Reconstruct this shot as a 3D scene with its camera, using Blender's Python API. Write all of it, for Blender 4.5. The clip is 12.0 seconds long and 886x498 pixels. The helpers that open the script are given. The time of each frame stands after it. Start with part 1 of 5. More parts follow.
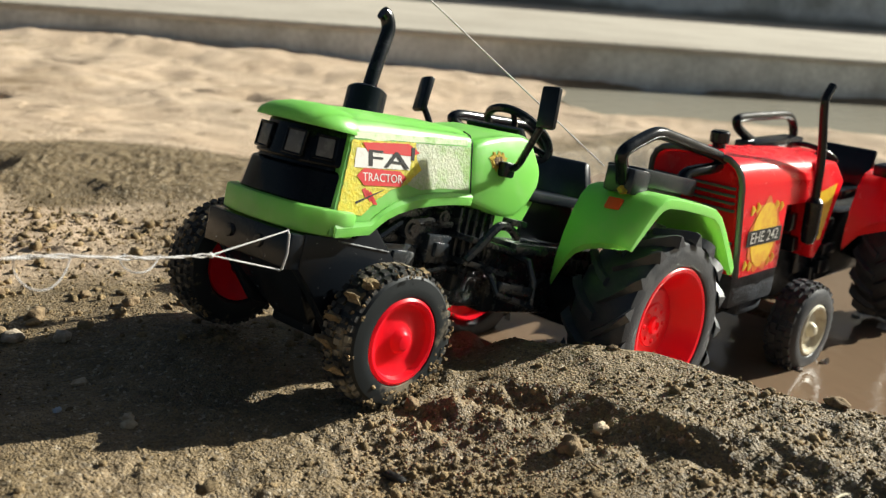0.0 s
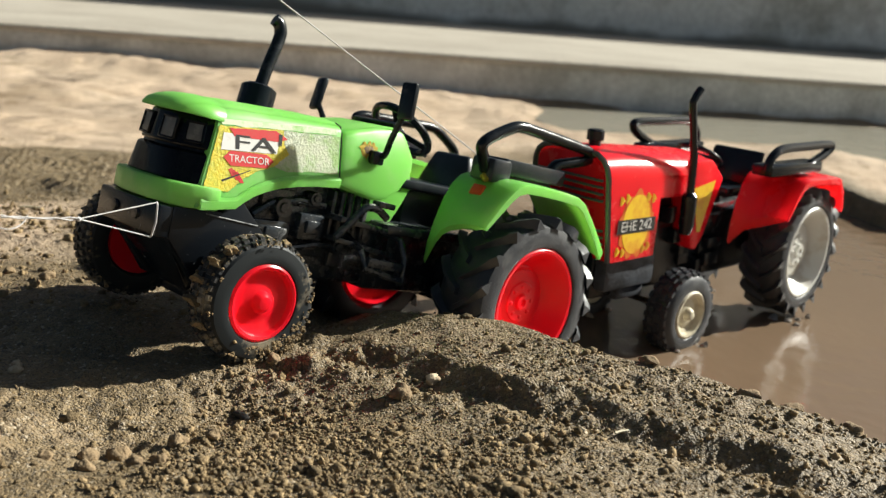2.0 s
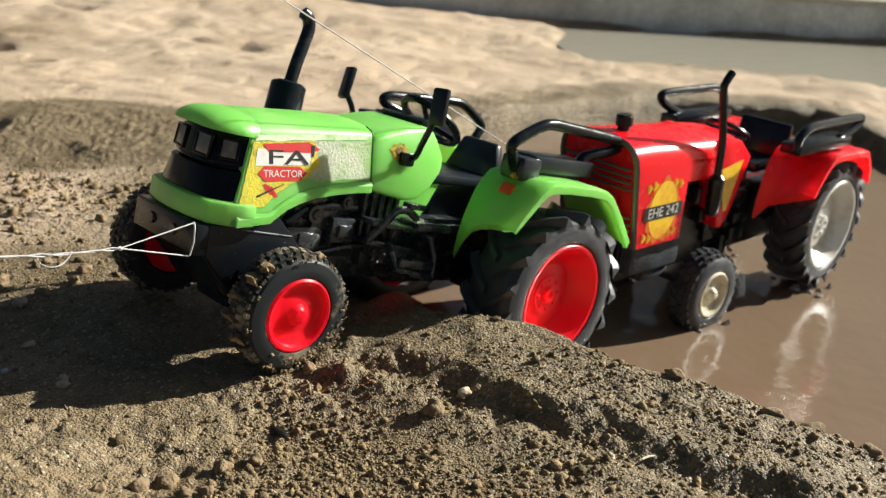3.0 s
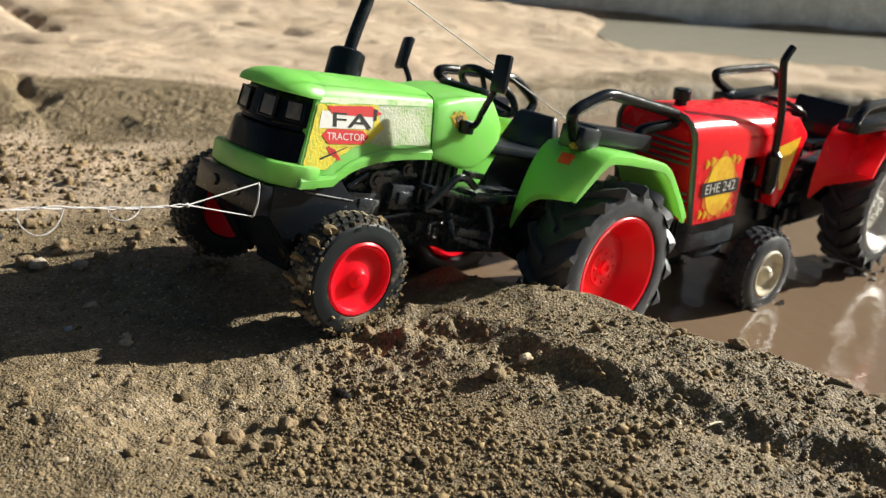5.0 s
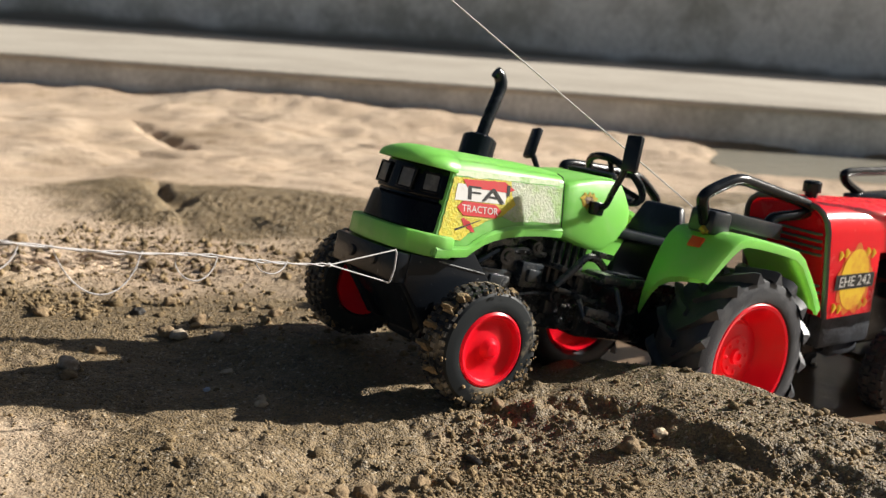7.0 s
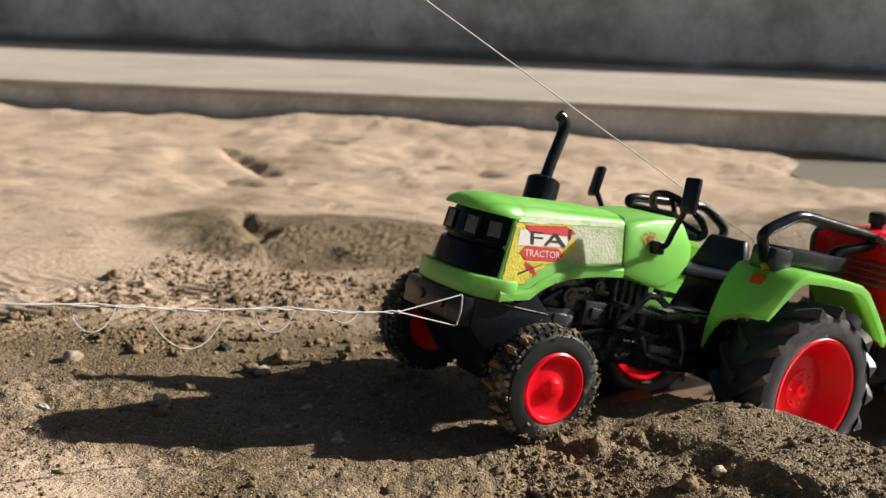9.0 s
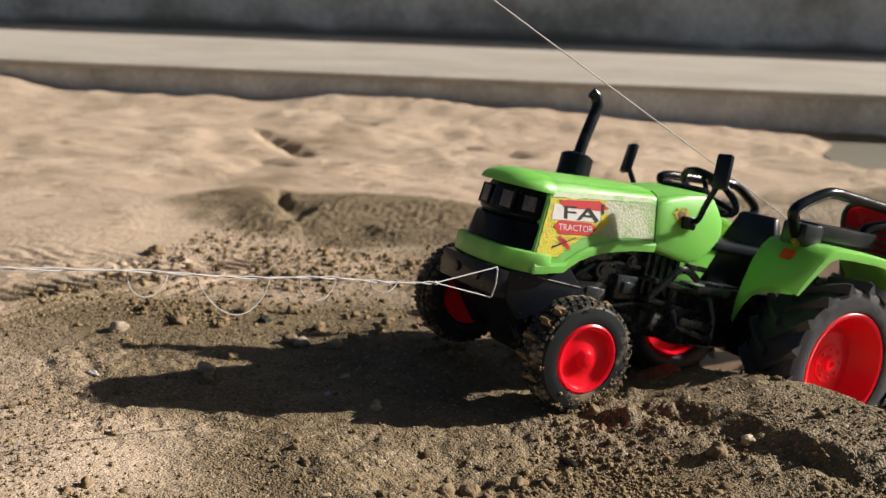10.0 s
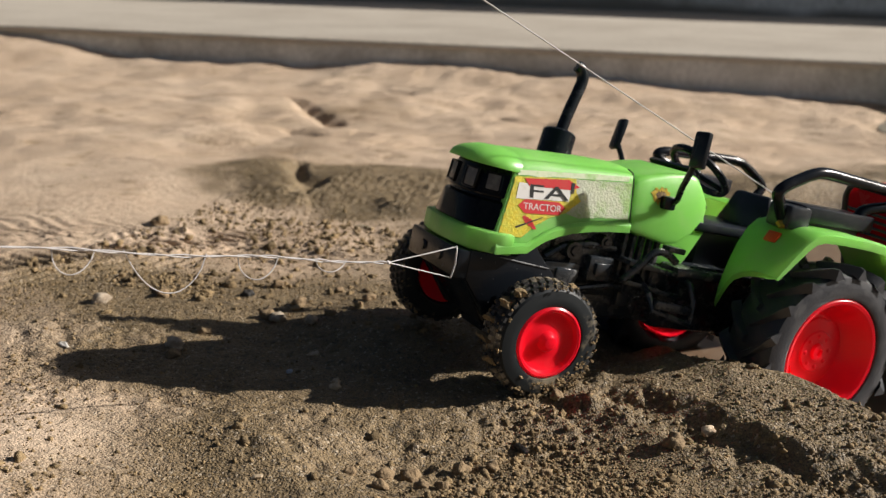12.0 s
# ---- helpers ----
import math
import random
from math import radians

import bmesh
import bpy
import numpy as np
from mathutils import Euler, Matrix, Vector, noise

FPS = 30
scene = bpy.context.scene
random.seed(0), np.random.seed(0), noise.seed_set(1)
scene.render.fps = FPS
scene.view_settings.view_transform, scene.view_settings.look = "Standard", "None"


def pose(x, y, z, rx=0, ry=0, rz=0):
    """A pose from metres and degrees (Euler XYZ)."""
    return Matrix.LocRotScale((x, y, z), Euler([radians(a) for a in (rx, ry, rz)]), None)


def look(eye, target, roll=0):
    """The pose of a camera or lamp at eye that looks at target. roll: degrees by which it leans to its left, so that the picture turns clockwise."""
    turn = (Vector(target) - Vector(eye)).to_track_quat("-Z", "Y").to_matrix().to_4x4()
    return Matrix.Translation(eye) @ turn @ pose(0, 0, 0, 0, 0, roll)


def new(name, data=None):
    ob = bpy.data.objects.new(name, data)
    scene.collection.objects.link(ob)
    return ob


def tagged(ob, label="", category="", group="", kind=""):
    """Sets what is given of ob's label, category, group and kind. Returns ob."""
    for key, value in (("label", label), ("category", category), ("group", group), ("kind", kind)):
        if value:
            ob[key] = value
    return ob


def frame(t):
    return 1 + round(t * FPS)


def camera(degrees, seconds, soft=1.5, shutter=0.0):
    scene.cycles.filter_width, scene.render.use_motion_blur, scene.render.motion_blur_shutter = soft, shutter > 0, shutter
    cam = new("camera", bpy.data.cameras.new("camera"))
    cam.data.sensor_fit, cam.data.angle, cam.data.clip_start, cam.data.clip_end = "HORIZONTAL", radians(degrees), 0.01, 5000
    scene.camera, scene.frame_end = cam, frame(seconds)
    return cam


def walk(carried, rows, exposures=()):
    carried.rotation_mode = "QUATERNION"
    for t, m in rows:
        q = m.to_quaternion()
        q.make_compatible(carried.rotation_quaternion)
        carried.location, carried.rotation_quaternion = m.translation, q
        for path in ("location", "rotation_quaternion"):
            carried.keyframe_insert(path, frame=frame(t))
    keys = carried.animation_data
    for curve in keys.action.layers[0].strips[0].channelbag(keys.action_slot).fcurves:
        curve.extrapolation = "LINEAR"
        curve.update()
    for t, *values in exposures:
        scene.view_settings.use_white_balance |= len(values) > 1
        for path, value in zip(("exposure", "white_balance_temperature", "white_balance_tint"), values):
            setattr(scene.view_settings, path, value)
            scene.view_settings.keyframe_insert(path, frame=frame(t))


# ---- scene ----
cam = camera(48.8, 12.0, soft=1.3)
cam.data.dof.use_dof = True
cam.data.dof.focus_distance = 0.385
cam.data.dof.aperture_fstop = 17.0
METRES, EYE, TILT, LEAN, TURN = 0.33, 0.16, -16.0, -4.5, 0.0
ROWS = [
    (0.0, 0.0, 0.0, 0.0, -0.0, 0.0, -0.0),
    (0.5, 0.0073, -0.0541, -0.0152, -0.11, 0.9, -0.04),
    (1.0, 0.017, -0.0883, -0.0254, -0.2, 1.77, 0.07),
    (1.5, 0.1256, -0.1415, -0.0595, 0.57, 2.76, -0.1),
    (2.0, 0.2068, -0.1415, -0.0663, 1.32, 1.58, -0.34),
    (2.5, 0.2382, -0.16, 0.0136, 2.04, -1.05, -0.36),
    (3.0, 0.1848, -0.1574, 0.0846, 2.2, -4.59, -0.52),
    (3.5, 0.1777, -0.1482, 0.0903, 2.41, -6.12, -0.69),
    (5.5, 0.1211, -0.1586, 0.0121, 4.75, -2.82, -1.43),
    (6.0, 0.099, -0.1606, -0.0222, 6.09, 0.4, -1.82),
    (6.5, 0.0765, -0.1708, -0.0548, 8.12, 2.49, -2.27),
    (7.0, 0.1061, -0.1748, -0.0506, 9.78, 3.45, -2.31),
    (7.5, 0.1169, -0.1888, -0.0408, 11.61, 3.74, -2.11),
]
LAST = [
    (9.5, 0.0468, -0.0826, 0.1863, 76.72, -1.97, 15.49),
    (10.0, 0.0454, -0.0887, 0.1825, 75.99, -1.93, 16.34),
    (10.5, 0.0577, -0.0860, 0.1843, 75.64, -2.04, 16.78),
    (11.0, 0.0740, -0.0782, 0.1886, 75.15, -1.91, 17.60),
    (11.5, 0.0799, -0.0728, 0.1876, 74.44, -1.65, 19.09),
    (12.0, 0.0880, -0.0633, 0.1862, 73.98, -1.67, 20.50),
]
FIRST = pose(0, 0, EYE, TILT, LEAN, TURN)
walk(cam, [(t, FIRST @ pose(METRES * x, METRES * y, METRES * z, 90 + pitch, roll, yaw)) for t, x, y, z, yaw, pitch, roll in ROWS] + [(t, pose(*row)) for t, *row in LAST],
     exposures=[(0.0, 0.70, 6420, 3), (3.5, 0.72, 6350, 4), (5.5, 0.68, 6380, 5), (7.5, 0.57, 6450, 11), (9.5, 0.36, 6500, 12), (12.0, 0.24, 6480, 12)])

# ---- light ----
SUN = Vector((0.83, 0.44, 0.51)).normalized()
world = bpy.data.worlds.new("sky")
scene.world = world
world.use_nodes = True
wn = world.node_tree
sky = wn.nodes.new("ShaderNodeTexSky")
sky.sky_type = "NISHITA"
sky.sun_disc = False
sky.sun_elevation = math.asin(SUN.z)
sky.sun_rotation = math.atan2(SUN.x, SUN.y)
sky.air_density, sky.dust_density, sky.ozone_density = 1.0, 2.6, 1.0
wn.links.new(sky.outputs[0], wn.nodes["Background"].inputs[0])
wn.nodes["Background"].inputs[1].default_value = 0.0245
lamp = bpy.data.lights.new("sun", "SUN")
lamp.energy, lamp.angle, lamp.color = 5.3, radians(0.6), (1.0, 0.94, 0.85)
sun = new("sun", lamp)
sun.matrix_world = look(SUN * 20, (0, 0, 0))


# ---- materials ----
def material(name, colour, rough=0.5, metal=0.0, other=None, mix=(0.45, 0.6), scale=60.0, bump=0.0, bump_scale=400.0,
             rough2=None, coat=0.0, fine=0.0, spread=0.0, gloss=0.5, glow_through=0.0):
    """A principled material: two colours mixed by a soft noise, a finer grain, and relief. Scales are in waves a metre."""
    m = bpy.data.materials.new(name)
    m.use_nodes = True
    nt = m.node_tree
    b = nt.nodes["Principled BSDF"]
    b.inputs["Metallic"].default_value = metal
    b.inputs["Roughness"].default_value = rough
    b.inputs["Coat Weight"].default_value = coat
    b.inputs["Specular IOR Level"].default_value = gloss
    if glow_through:
        b.subsurface_method = "BURLEY"
        b.inputs["Subsurface Weight"].default_value = glow_through
        b.inputs["Subsurface Radius"].default_value = (1.0, 1.0, 0.6)
        b.inputs["Subsurface Scale"].default_value = 0.009
    place = nt.nodes.new("ShaderNodeTexCoord").outputs["Object"]
    first = nt.nodes.new("ShaderNodeRGB").outputs[0]
    first.default_value = (*colour, 1)
    out = first
    if other:
        n = nt.nodes.new("ShaderNodeTexNoise")
        n.inputs["Scale"].default_value, n.inputs["Detail"].default_value, n.inputs["Roughness"].default_value = scale, 6, 0.65
        nt.links.new(place, n.inputs["Vector"])
        r = nt.nodes.new("ShaderNodeMapRange")
        r.inputs["From Min"].default_value, r.inputs["From Max"].default_value = mix
        nt.links.new(n.outputs["Fac"], r.inputs["Value"])
        x = nt.nodes.new("ShaderNodeMix")
        x.data_type = "RGBA"
        nt.links.new(r.outputs[0], x.inputs["Factor"])
        nt.links.new(out, x.inputs["A"])
        x.inputs["B"].default_value = (*other, 1)
        out = x.outputs["Result"]
        if rough2 is not None:
            rr = nt.nodes.new("ShaderNodeMapRange")
            rr.inputs["To Min"].default_value, rr.inputs["To Max"].default_value = rough, rough2
            nt.links.new(r.outputs[0], rr.inputs["Value"])
            nt.links.new(rr.outputs[0], b.inputs["Roughness"])
    if fine:
        g = nt.nodes.new("ShaderNodeTexNoise")
        g.inputs["Scale"].default_value, g.inputs["Detail"].default_value = bump_scale * 1.3, 4
        nt.links.new(place, g.inputs["Vector"])
        h = nt.nodes.new("ShaderNodeHueSaturation")
        v = nt.nodes.new("ShaderNodeMapRange")
        v.inputs["From Min"].default_value, v.inputs["From Max"].default_value = 0.3, 0.7
        v.inputs["To Min"].default_value, v.inputs["To Max"].default_value = 1 - fine, 1 + fine
        nt.links.new(g.outputs["Fac"], v.inputs["Value"])
        nt.links.new(v.outputs[0], h.inputs["Value"])
        nt.links.new(out, h.inputs["Color"])
        out = h.outputs[0]
    if spread:
        info = nt.nodes.new("ShaderNodeNewGeometry").outputs["Random Per Island"]
        h = nt.nodes.new("ShaderNodeHueSaturation")
        v = nt.nodes.new("ShaderNodeMapRange")
        v.inputs["To Min"].default_value, v.inputs["To Max"].default_value = 1 - spread, 1 + spread
        nt.links.new(info, v.inputs["Value"])
        nt.links.new(v.outputs[0], h.inputs["Value"])
        nt.links.new(out, h.inputs["Color"])
        out = h.outputs[0]
    nt.links.new(out, b.inputs["Base Color"])
    if bump:
        n = nt.nodes.new("ShaderNodeTexNoise")
        n.inputs["Scale"].default_value, n.inputs["Detail"].default_value = bump_scale, 8
        nt.links.new(place, n.inputs["Vector"])
        u = nt.nodes.new("ShaderNodeBump")
        u.inputs["Strength"].default_value, u.inputs["Distance"].default_value = bump, 0.001
        nt.links.new(n.outputs["Fac"], u.inputs["Height"])
        nt.links.new(u.outputs[0], b.inputs["Normal"])
    return m


GREEN = material("green_plastic", (0.215, 0.62, 0.10), 0.36, other=(0.28, 0.60, 0.16), mix=(0.5, 0.75), scale=45, bump=0.05, bump_scale=300, rough2=0.5, glow_through=0.75)
RED = material("red_plastic", (0.93, 0.008, 0.020), 0.24, gloss=0.4, other=(0.86, 0.015, 0.022), mix=(0.5, 0.8), scale=60, bump=0.04, bump_scale=300, rough2=0.45, glow_through=0.7)
RIM_RED = material("red_rim_plastic", (0.88, 0.006, 0.022), 0.30, gloss=0.28, other=(0.84, 0.02, 0.035), mix=(0.52, 0.75), scale=70, bump=0.05, bump_scale=400, rough2=0.5, glow_through=0.55)
RIM_WHITE = material("white_rim_plastic", (0.72, 0.72, 0.68), 0.35, other=(0.52, 0.47, 0.38), mix=(0.5, 0.72), scale=70, bump=0.05, bump_scale=400)
RIM_CREAM = material("cream_rim_plastic", (0.66, 0.61, 0.47), 0.4, other=(0.42, 0.34, 0.22), mix=(0.5, 0.72), scale=90, bump=0.05, bump_scale=400)
BLACK = material("black_plastic", (0.009, 0.012, 0.016), 0.2, gloss=0.36, other=(0.018, 0.021, 0.026), mix=(0.52, 0.78), scale=90, bump=0.06, bump_scale=500, rough2=0.36)
FRAME_BLACK = material("scratched_black_plastic", (0.010, 0.013, 0.018), 0.26, gloss=0.30, other=(0.30, 0.31, 0.32), mix=(0.67, 0.71), scale=330, bump=0.06, bump_scale=500)
GRILLE = material("grille_black_plastic", (0.004, 0.005, 0.007), 0.12, gloss=0.2, other=(0.010, 0.011, 0.012), mix=(0.5, 0.8), scale=120, bump=0.05, bump_scale=300, rough2=0.25)
RUBBER = material("black_rubber", (0.036, 0.040, 0.049), 0.42, gloss=0.5, other=(0.078, 0.079, 0.082), mix=(0.48, 0.72), scale=130, bump=0.15, bump_scale=900, rough2=0.8)
MUDDY = material("sandy_rubber", (0.024, 0.024, 0.025), 0.6, other=(0.34, 0.285, 0.20), mix=(0.49, 0.60), scale=75, bump=0.5, bump_scale=1200, rough2=0.95)
DUSTY_BLACK = material("dusty_black_plastic", (0.055, 0.062, 0.078), 0.6, other=(0.025, 0.027, 0.034), mix=(0.45, 0.6), scale=110, bump=0.3, bump_scale=700)
DUSTY_RUBBER = material("dusty_tyre_rubber", (0.017, 0.021, 0.024), 0.5, gloss=0.3, other=(0.24, 0.20, 0.14), mix=(0.55, 0.68), scale=70, bump=0.06, bump_scale=1400, rough2=0.95)
PALE_LINE = material("pale_worn_edge", (0.30, 0.31, 0.32), 0.5, other=(0.05, 0.05, 0.055), mix=(0.5, 0.62), scale=260)
SCUFF_SHINE = material("whitish_scuffed_plastic", (0.72, 0.82, 0.58), 0.4, other=(0.32, 0.62, 0.16), mix=(0.52, 0.72), scale=160, bump=0.2, bump_scale=700)
ENGINE = material("oily_black_casting", (0.028, 0.034, 0.041), 0.20, gloss=0.9, other=(0.085, 0.084, 0.082), mix=(0.52, 0.68), scale=140, bump=0.3, bump_scale=600, rough2=0.6)
TRAY = material("greyish_black_plastic", (0.018, 0.023, 0.030), 0.28, other=(0.034, 0.038, 0.044), mix=(0.5, 0.7), scale=90, bump=0.1, bump_scale=500)
LAMP = material("smoky_lamp_plastic", (0.12, 0.12, 0.118), 0.2, gloss=0.4, other=(0.19, 0.19, 0.18), mix=(0.5, 0.7), scale=300)
ORANGE = material("orange_reflector_plastic", (0.85, 0.10, 0.01), 0.35)
GLUE = material("brown_yellow_glue", (0.50, 0.36, 0.03), 0.35, other=(0.26, 0.15, 0.02), mix=(0.5, 0.66), scale=250, bump=0.3, bump_scale=900)
GLUE_DARK = material("dark_brown_glue", (0.10, 0.055, 0.012), 0.4, other=(0.30, 0.20, 0.02), mix=(0.5, 0.62), scale=300, bump=0.5, bump_scale=900)
STRING = material("white_cotton_string", (0.62, 0.60, 0.60), 0.9, bump=0.4, bump_scale=4000)
YELLOW = material("yellow_sticker_paper", (0.74, 0.60, 0.03), 0.5, other=(0.55, 0.55, 0.05), mix=(0.45, 0.65), scale=160, bump=0.35, bump_scale=700, glow_through=0.5)
PAPER = material("worn_paper", (0.56, 0.60, 0.44), 0.7, other=(0.33, 0.50, 0.18), mix=(0.45, 0.62), scale=85, bump=0.5, bump_scale=800, glow_through=0.55)
INK_WHITE = material("white_print", (0.74, 0.73, 0.70), 0.5, other=(0.55, 0.52, 0.45), mix=(0.55, 0.75), scale=200)
INK_RED = material("red_print", (0.60, 0.015, 0.02), 0.5, other=(0.5, 0.06, 0.04), mix=(0.5, 0.8), scale=200)
INK_BLACK = material("black_print", (0.012, 0.012, 0.012), 0.45)
INK_YELLOW = material("yellow_print", (0.95, 0.62, 0.02), 0.4, other=(0.78, 0.28, 0.01), mix=(0.45, 0.65), scale=60)
INK_ORANGE = material("orange_print", (0.78, 0.16, 0.01), 0.4)
GREY_EDGE = material("dull_silver_edge", (0.11, 0.11, 0.11), 0.4, metal=0.3)
STEEL = material("rusty_axle_steel", (0.22, 0.17, 0.12), 0.45, metal=0.8, other=(0.12, 0.06, 0.03), scale=300)
STONE = material("brown_stone", (0.29, 0.205, 0.115), 0.9, other=(0.18, 0.125, 0.07), scale=220, bump=0.7, bump_scale=900, fine=0.2)
PALE_STONE = material("pale_stone", (0.55, 0.44, 0.30), 0.7, other=(0.40, 0.29, 0.18), scale=260, bump=0.4, bump_scale=900)
PALE_ROCK = material("pale_grey_rock", (0.44, 0.37, 0.285), 0.85, other=(0.32, 0.25, 0.18), scale=200, bump=0.6, bump_scale=900, fine=0.15)
WHITE_CHIP = material("white_shell", (0.76, 0.73, 0.67), 0.5, other=(0.58, 0.53, 0.45), scale=300, bump=0.3, bump_scale=900)
BLUE_STONE = material("bluish_pebble", (0.42, 0.48, 0.58), 0.6, other=(0.30, 0.34, 0.42), scale=260, bump=0.4, bump_scale=900)
GRAVEL = material("sand_clods", (0.28, 0.20, 0.105), 0.95, other=(0.18, 0.127, 0.064), scale=160, bump=0.7, bump_scale=1500, fine=0.25, spread=0.4)
CHIP = material("dark_chip", (0.03, 0.027, 0.024), 0.6, bump=0.4, bump_scale=700)
STRAW = material("dry_straw", (0.80, 0.72, 0.52), 0.7)
CONCRETE = material("grey_cement_render", (0.80, 0.80, 0.77), 0.9, other=(0.52, 0.52, 0.49), mix=(0.42, 0.62), scale=7, bump=0.6, bump_scale=90, fine=0.12)
LEDGE = material("sunlit_cement_floor", (0.56, 0.51, 0.43), 0.9, other=(0.46, 0.41, 0.34), mix=(0.4, 0.65), scale=4, bump=0.5, bump_scale=70, fine=0.08)


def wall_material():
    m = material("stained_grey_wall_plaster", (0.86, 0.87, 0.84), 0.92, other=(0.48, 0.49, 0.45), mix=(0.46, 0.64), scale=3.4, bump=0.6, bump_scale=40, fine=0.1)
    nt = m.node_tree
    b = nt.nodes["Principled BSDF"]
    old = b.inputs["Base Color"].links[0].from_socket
    # plaster mixed darker along the wall's foot, with a wavy upper edge
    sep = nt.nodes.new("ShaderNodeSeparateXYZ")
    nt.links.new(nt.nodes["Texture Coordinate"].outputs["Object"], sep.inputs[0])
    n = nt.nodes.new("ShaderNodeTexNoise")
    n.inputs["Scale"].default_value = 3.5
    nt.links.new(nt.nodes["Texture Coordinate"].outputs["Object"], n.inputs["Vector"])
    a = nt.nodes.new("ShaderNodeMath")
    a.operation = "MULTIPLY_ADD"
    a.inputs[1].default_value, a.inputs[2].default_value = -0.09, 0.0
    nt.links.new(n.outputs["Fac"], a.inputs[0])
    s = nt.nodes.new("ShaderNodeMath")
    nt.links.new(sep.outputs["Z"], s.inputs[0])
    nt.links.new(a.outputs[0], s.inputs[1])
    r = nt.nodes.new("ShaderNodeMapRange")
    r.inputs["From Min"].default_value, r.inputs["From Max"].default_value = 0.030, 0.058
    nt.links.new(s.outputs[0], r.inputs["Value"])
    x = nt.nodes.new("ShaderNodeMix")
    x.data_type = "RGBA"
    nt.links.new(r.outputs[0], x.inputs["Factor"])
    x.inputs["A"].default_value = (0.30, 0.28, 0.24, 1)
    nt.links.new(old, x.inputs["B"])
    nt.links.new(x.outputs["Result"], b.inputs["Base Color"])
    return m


def sand_material():
    """Sand, dry and pale far off, damp and brown by the water: 'damp' is a value of the ground's own points."""
    m = bpy.data.materials.new("river_sand")
    m.use_nodes = True
    nt = m.node_tree
    b = nt.nodes["Principled BSDF"]
    place = nt.nodes.new("ShaderNodeTexCoord").outputs["Object"]

    def noise_at(scale, detail=6.0, rough=0.6):
        n = nt.nodes.new("ShaderNodeTexNoise")
        n.inputs["Scale"].default_value, n.inputs["Detail"].default_value, n.inputs["Roughness"].default_value = scale, detail, rough
        nt.links.new(place, n.inputs["Vector"])
        return n.outputs["Fac"]

    def ranged(v, a, b2, c=0.0, d=1.0):
        r = nt.nodes.new("ShaderNodeMapRange")
        for k, x in zip(("From Min", "From Max", "To Min", "To Max"), (a, b2, c, d)):
            r.inputs[k].default_value = x
        nt.links.new(v, r.inputs["Value"])
        return r.outputs[0]

    def mixed(f, a, c):
        x = nt.nodes.new("ShaderNodeMix")
        x.data_type = "RGBA"
        nt.links.new(f, x.inputs["Factor"])
        for k, v in (("A", a), ("B", c)):
            if isinstance(v, tuple):
                x.inputs[k].default_value = (*v, 1)
            else:
                nt.links.new(v, x.inputs[k])
        return x.outputs["Result"]

    at = nt.nodes.new("ShaderNodeAttribute")
    at.attribute_name = "damp"
    add = nt.nodes.new("ShaderNodeMath")
    nt.links.new(at.outputs["Fac"], add.inputs[0])
    nt.links.new(ranged(noise_at(18), 0.3, 0.7, -0.22, 0.22), add.inputs[1])
    damp = ranged(add.outputs[0], 0.1, 0.9)
    dry = mixed(ranged(noise_at(7), 0.35, 0.65), (0.64, 0.495, 0.36), (0.53, 0.39, 0.27))
    dry = mixed(ranged(noise_at(40), 0.58, 0.74), dry, (0.31, 0.215, 0.118))
    dry = mixed(ranged(noise_at(3.3), 0.54, 0.70), dry, (0.36, 0.25, 0.145))
    wet = mixed(ranged(noise_at(60), 0.35, 0.65), (0.285, 0.205, 0.108), (0.190, 0.135, 0.068))
    wet = mixed(ranged(noise_at(150, 4), 0.54, 0.68, 0.0, 0.75), wet, (0.095, 0.067, 0.034))
    colour = mixed(damp, dry, wet)
    def grains(scale):
        v = nt.nodes.new("ShaderNodeTexVoronoi")
        v.inputs["Scale"].default_value = scale
        nt.links.new(place, v.inputs["Vector"])
        return v.outputs["Distance"], v.outputs["Color"]

    def scaled(colour, value):
        h = nt.nodes.new("ShaderNodeHueSaturation")
        nt.links.new(value, h.inputs["Value"])
        nt.links.new(colour, h.inputs["Color"])
        return h.outputs[0]

    def mathed(op, a, c):
        m2 = nt.nodes.new("ShaderNodeMath")
        m2.operation = op
        for k, v in ((0, a), (1, c)):
            if isinstance(v, float):
                m2.inputs[k].default_value = v
            else:
                nt.links.new(v, m2.inputs[k])
        return m2.outputs[0]

    far_big, tint_big = grains(850)
    far_small, tint_small = grains(1900)
    one = nt.nodes.new("ShaderNodeSeparateColor")
    nt.links.new(tint_big, one.inputs[0])
    two = nt.nodes.new("ShaderNodeSeparateColor")
    nt.links.new(tint_small, two.inputs[0])
    colour = scaled(colour, ranged(one.outputs[0], 0, 1, 0.84, 1.14))
    colour = scaled(colour, ranged(two.outputs[0], 0, 1, 0.74, 1.22))
    colour = mixed(ranged(one.outputs[1], 0.945, 0.955, 0.0, 0.6), colour, (0.55, 0.46, 0.34))
    colour = mixed(mathed("MULTIPLY", ranged(two.outputs[1], 0.86, 0.88, 0.0, 0.7), ranged(damp, 0, 1, 0.35, 1.0)), colour, (0.07, 0.06, 0.05))
    nt.links.new(colour, b.inputs["Base Color"])
    nt.links.new(ranged(damp, 0, 1, 0.95, 0.62), b.inputs["Roughness"])
    lumps = mathed("MULTIPLY", noise_at(230, 3, 0.6), 3.4)
    height_ = mathed("SUBTRACT", lumps, mathed("ADD", mathed("MULTIPLY", far_big, 0.9), mathed("MULTIPLY", far_small, 0.45)))
    u = nt.nodes.new("ShaderNodeBump")
    u.inputs["Distance"].default_value = 0.00075
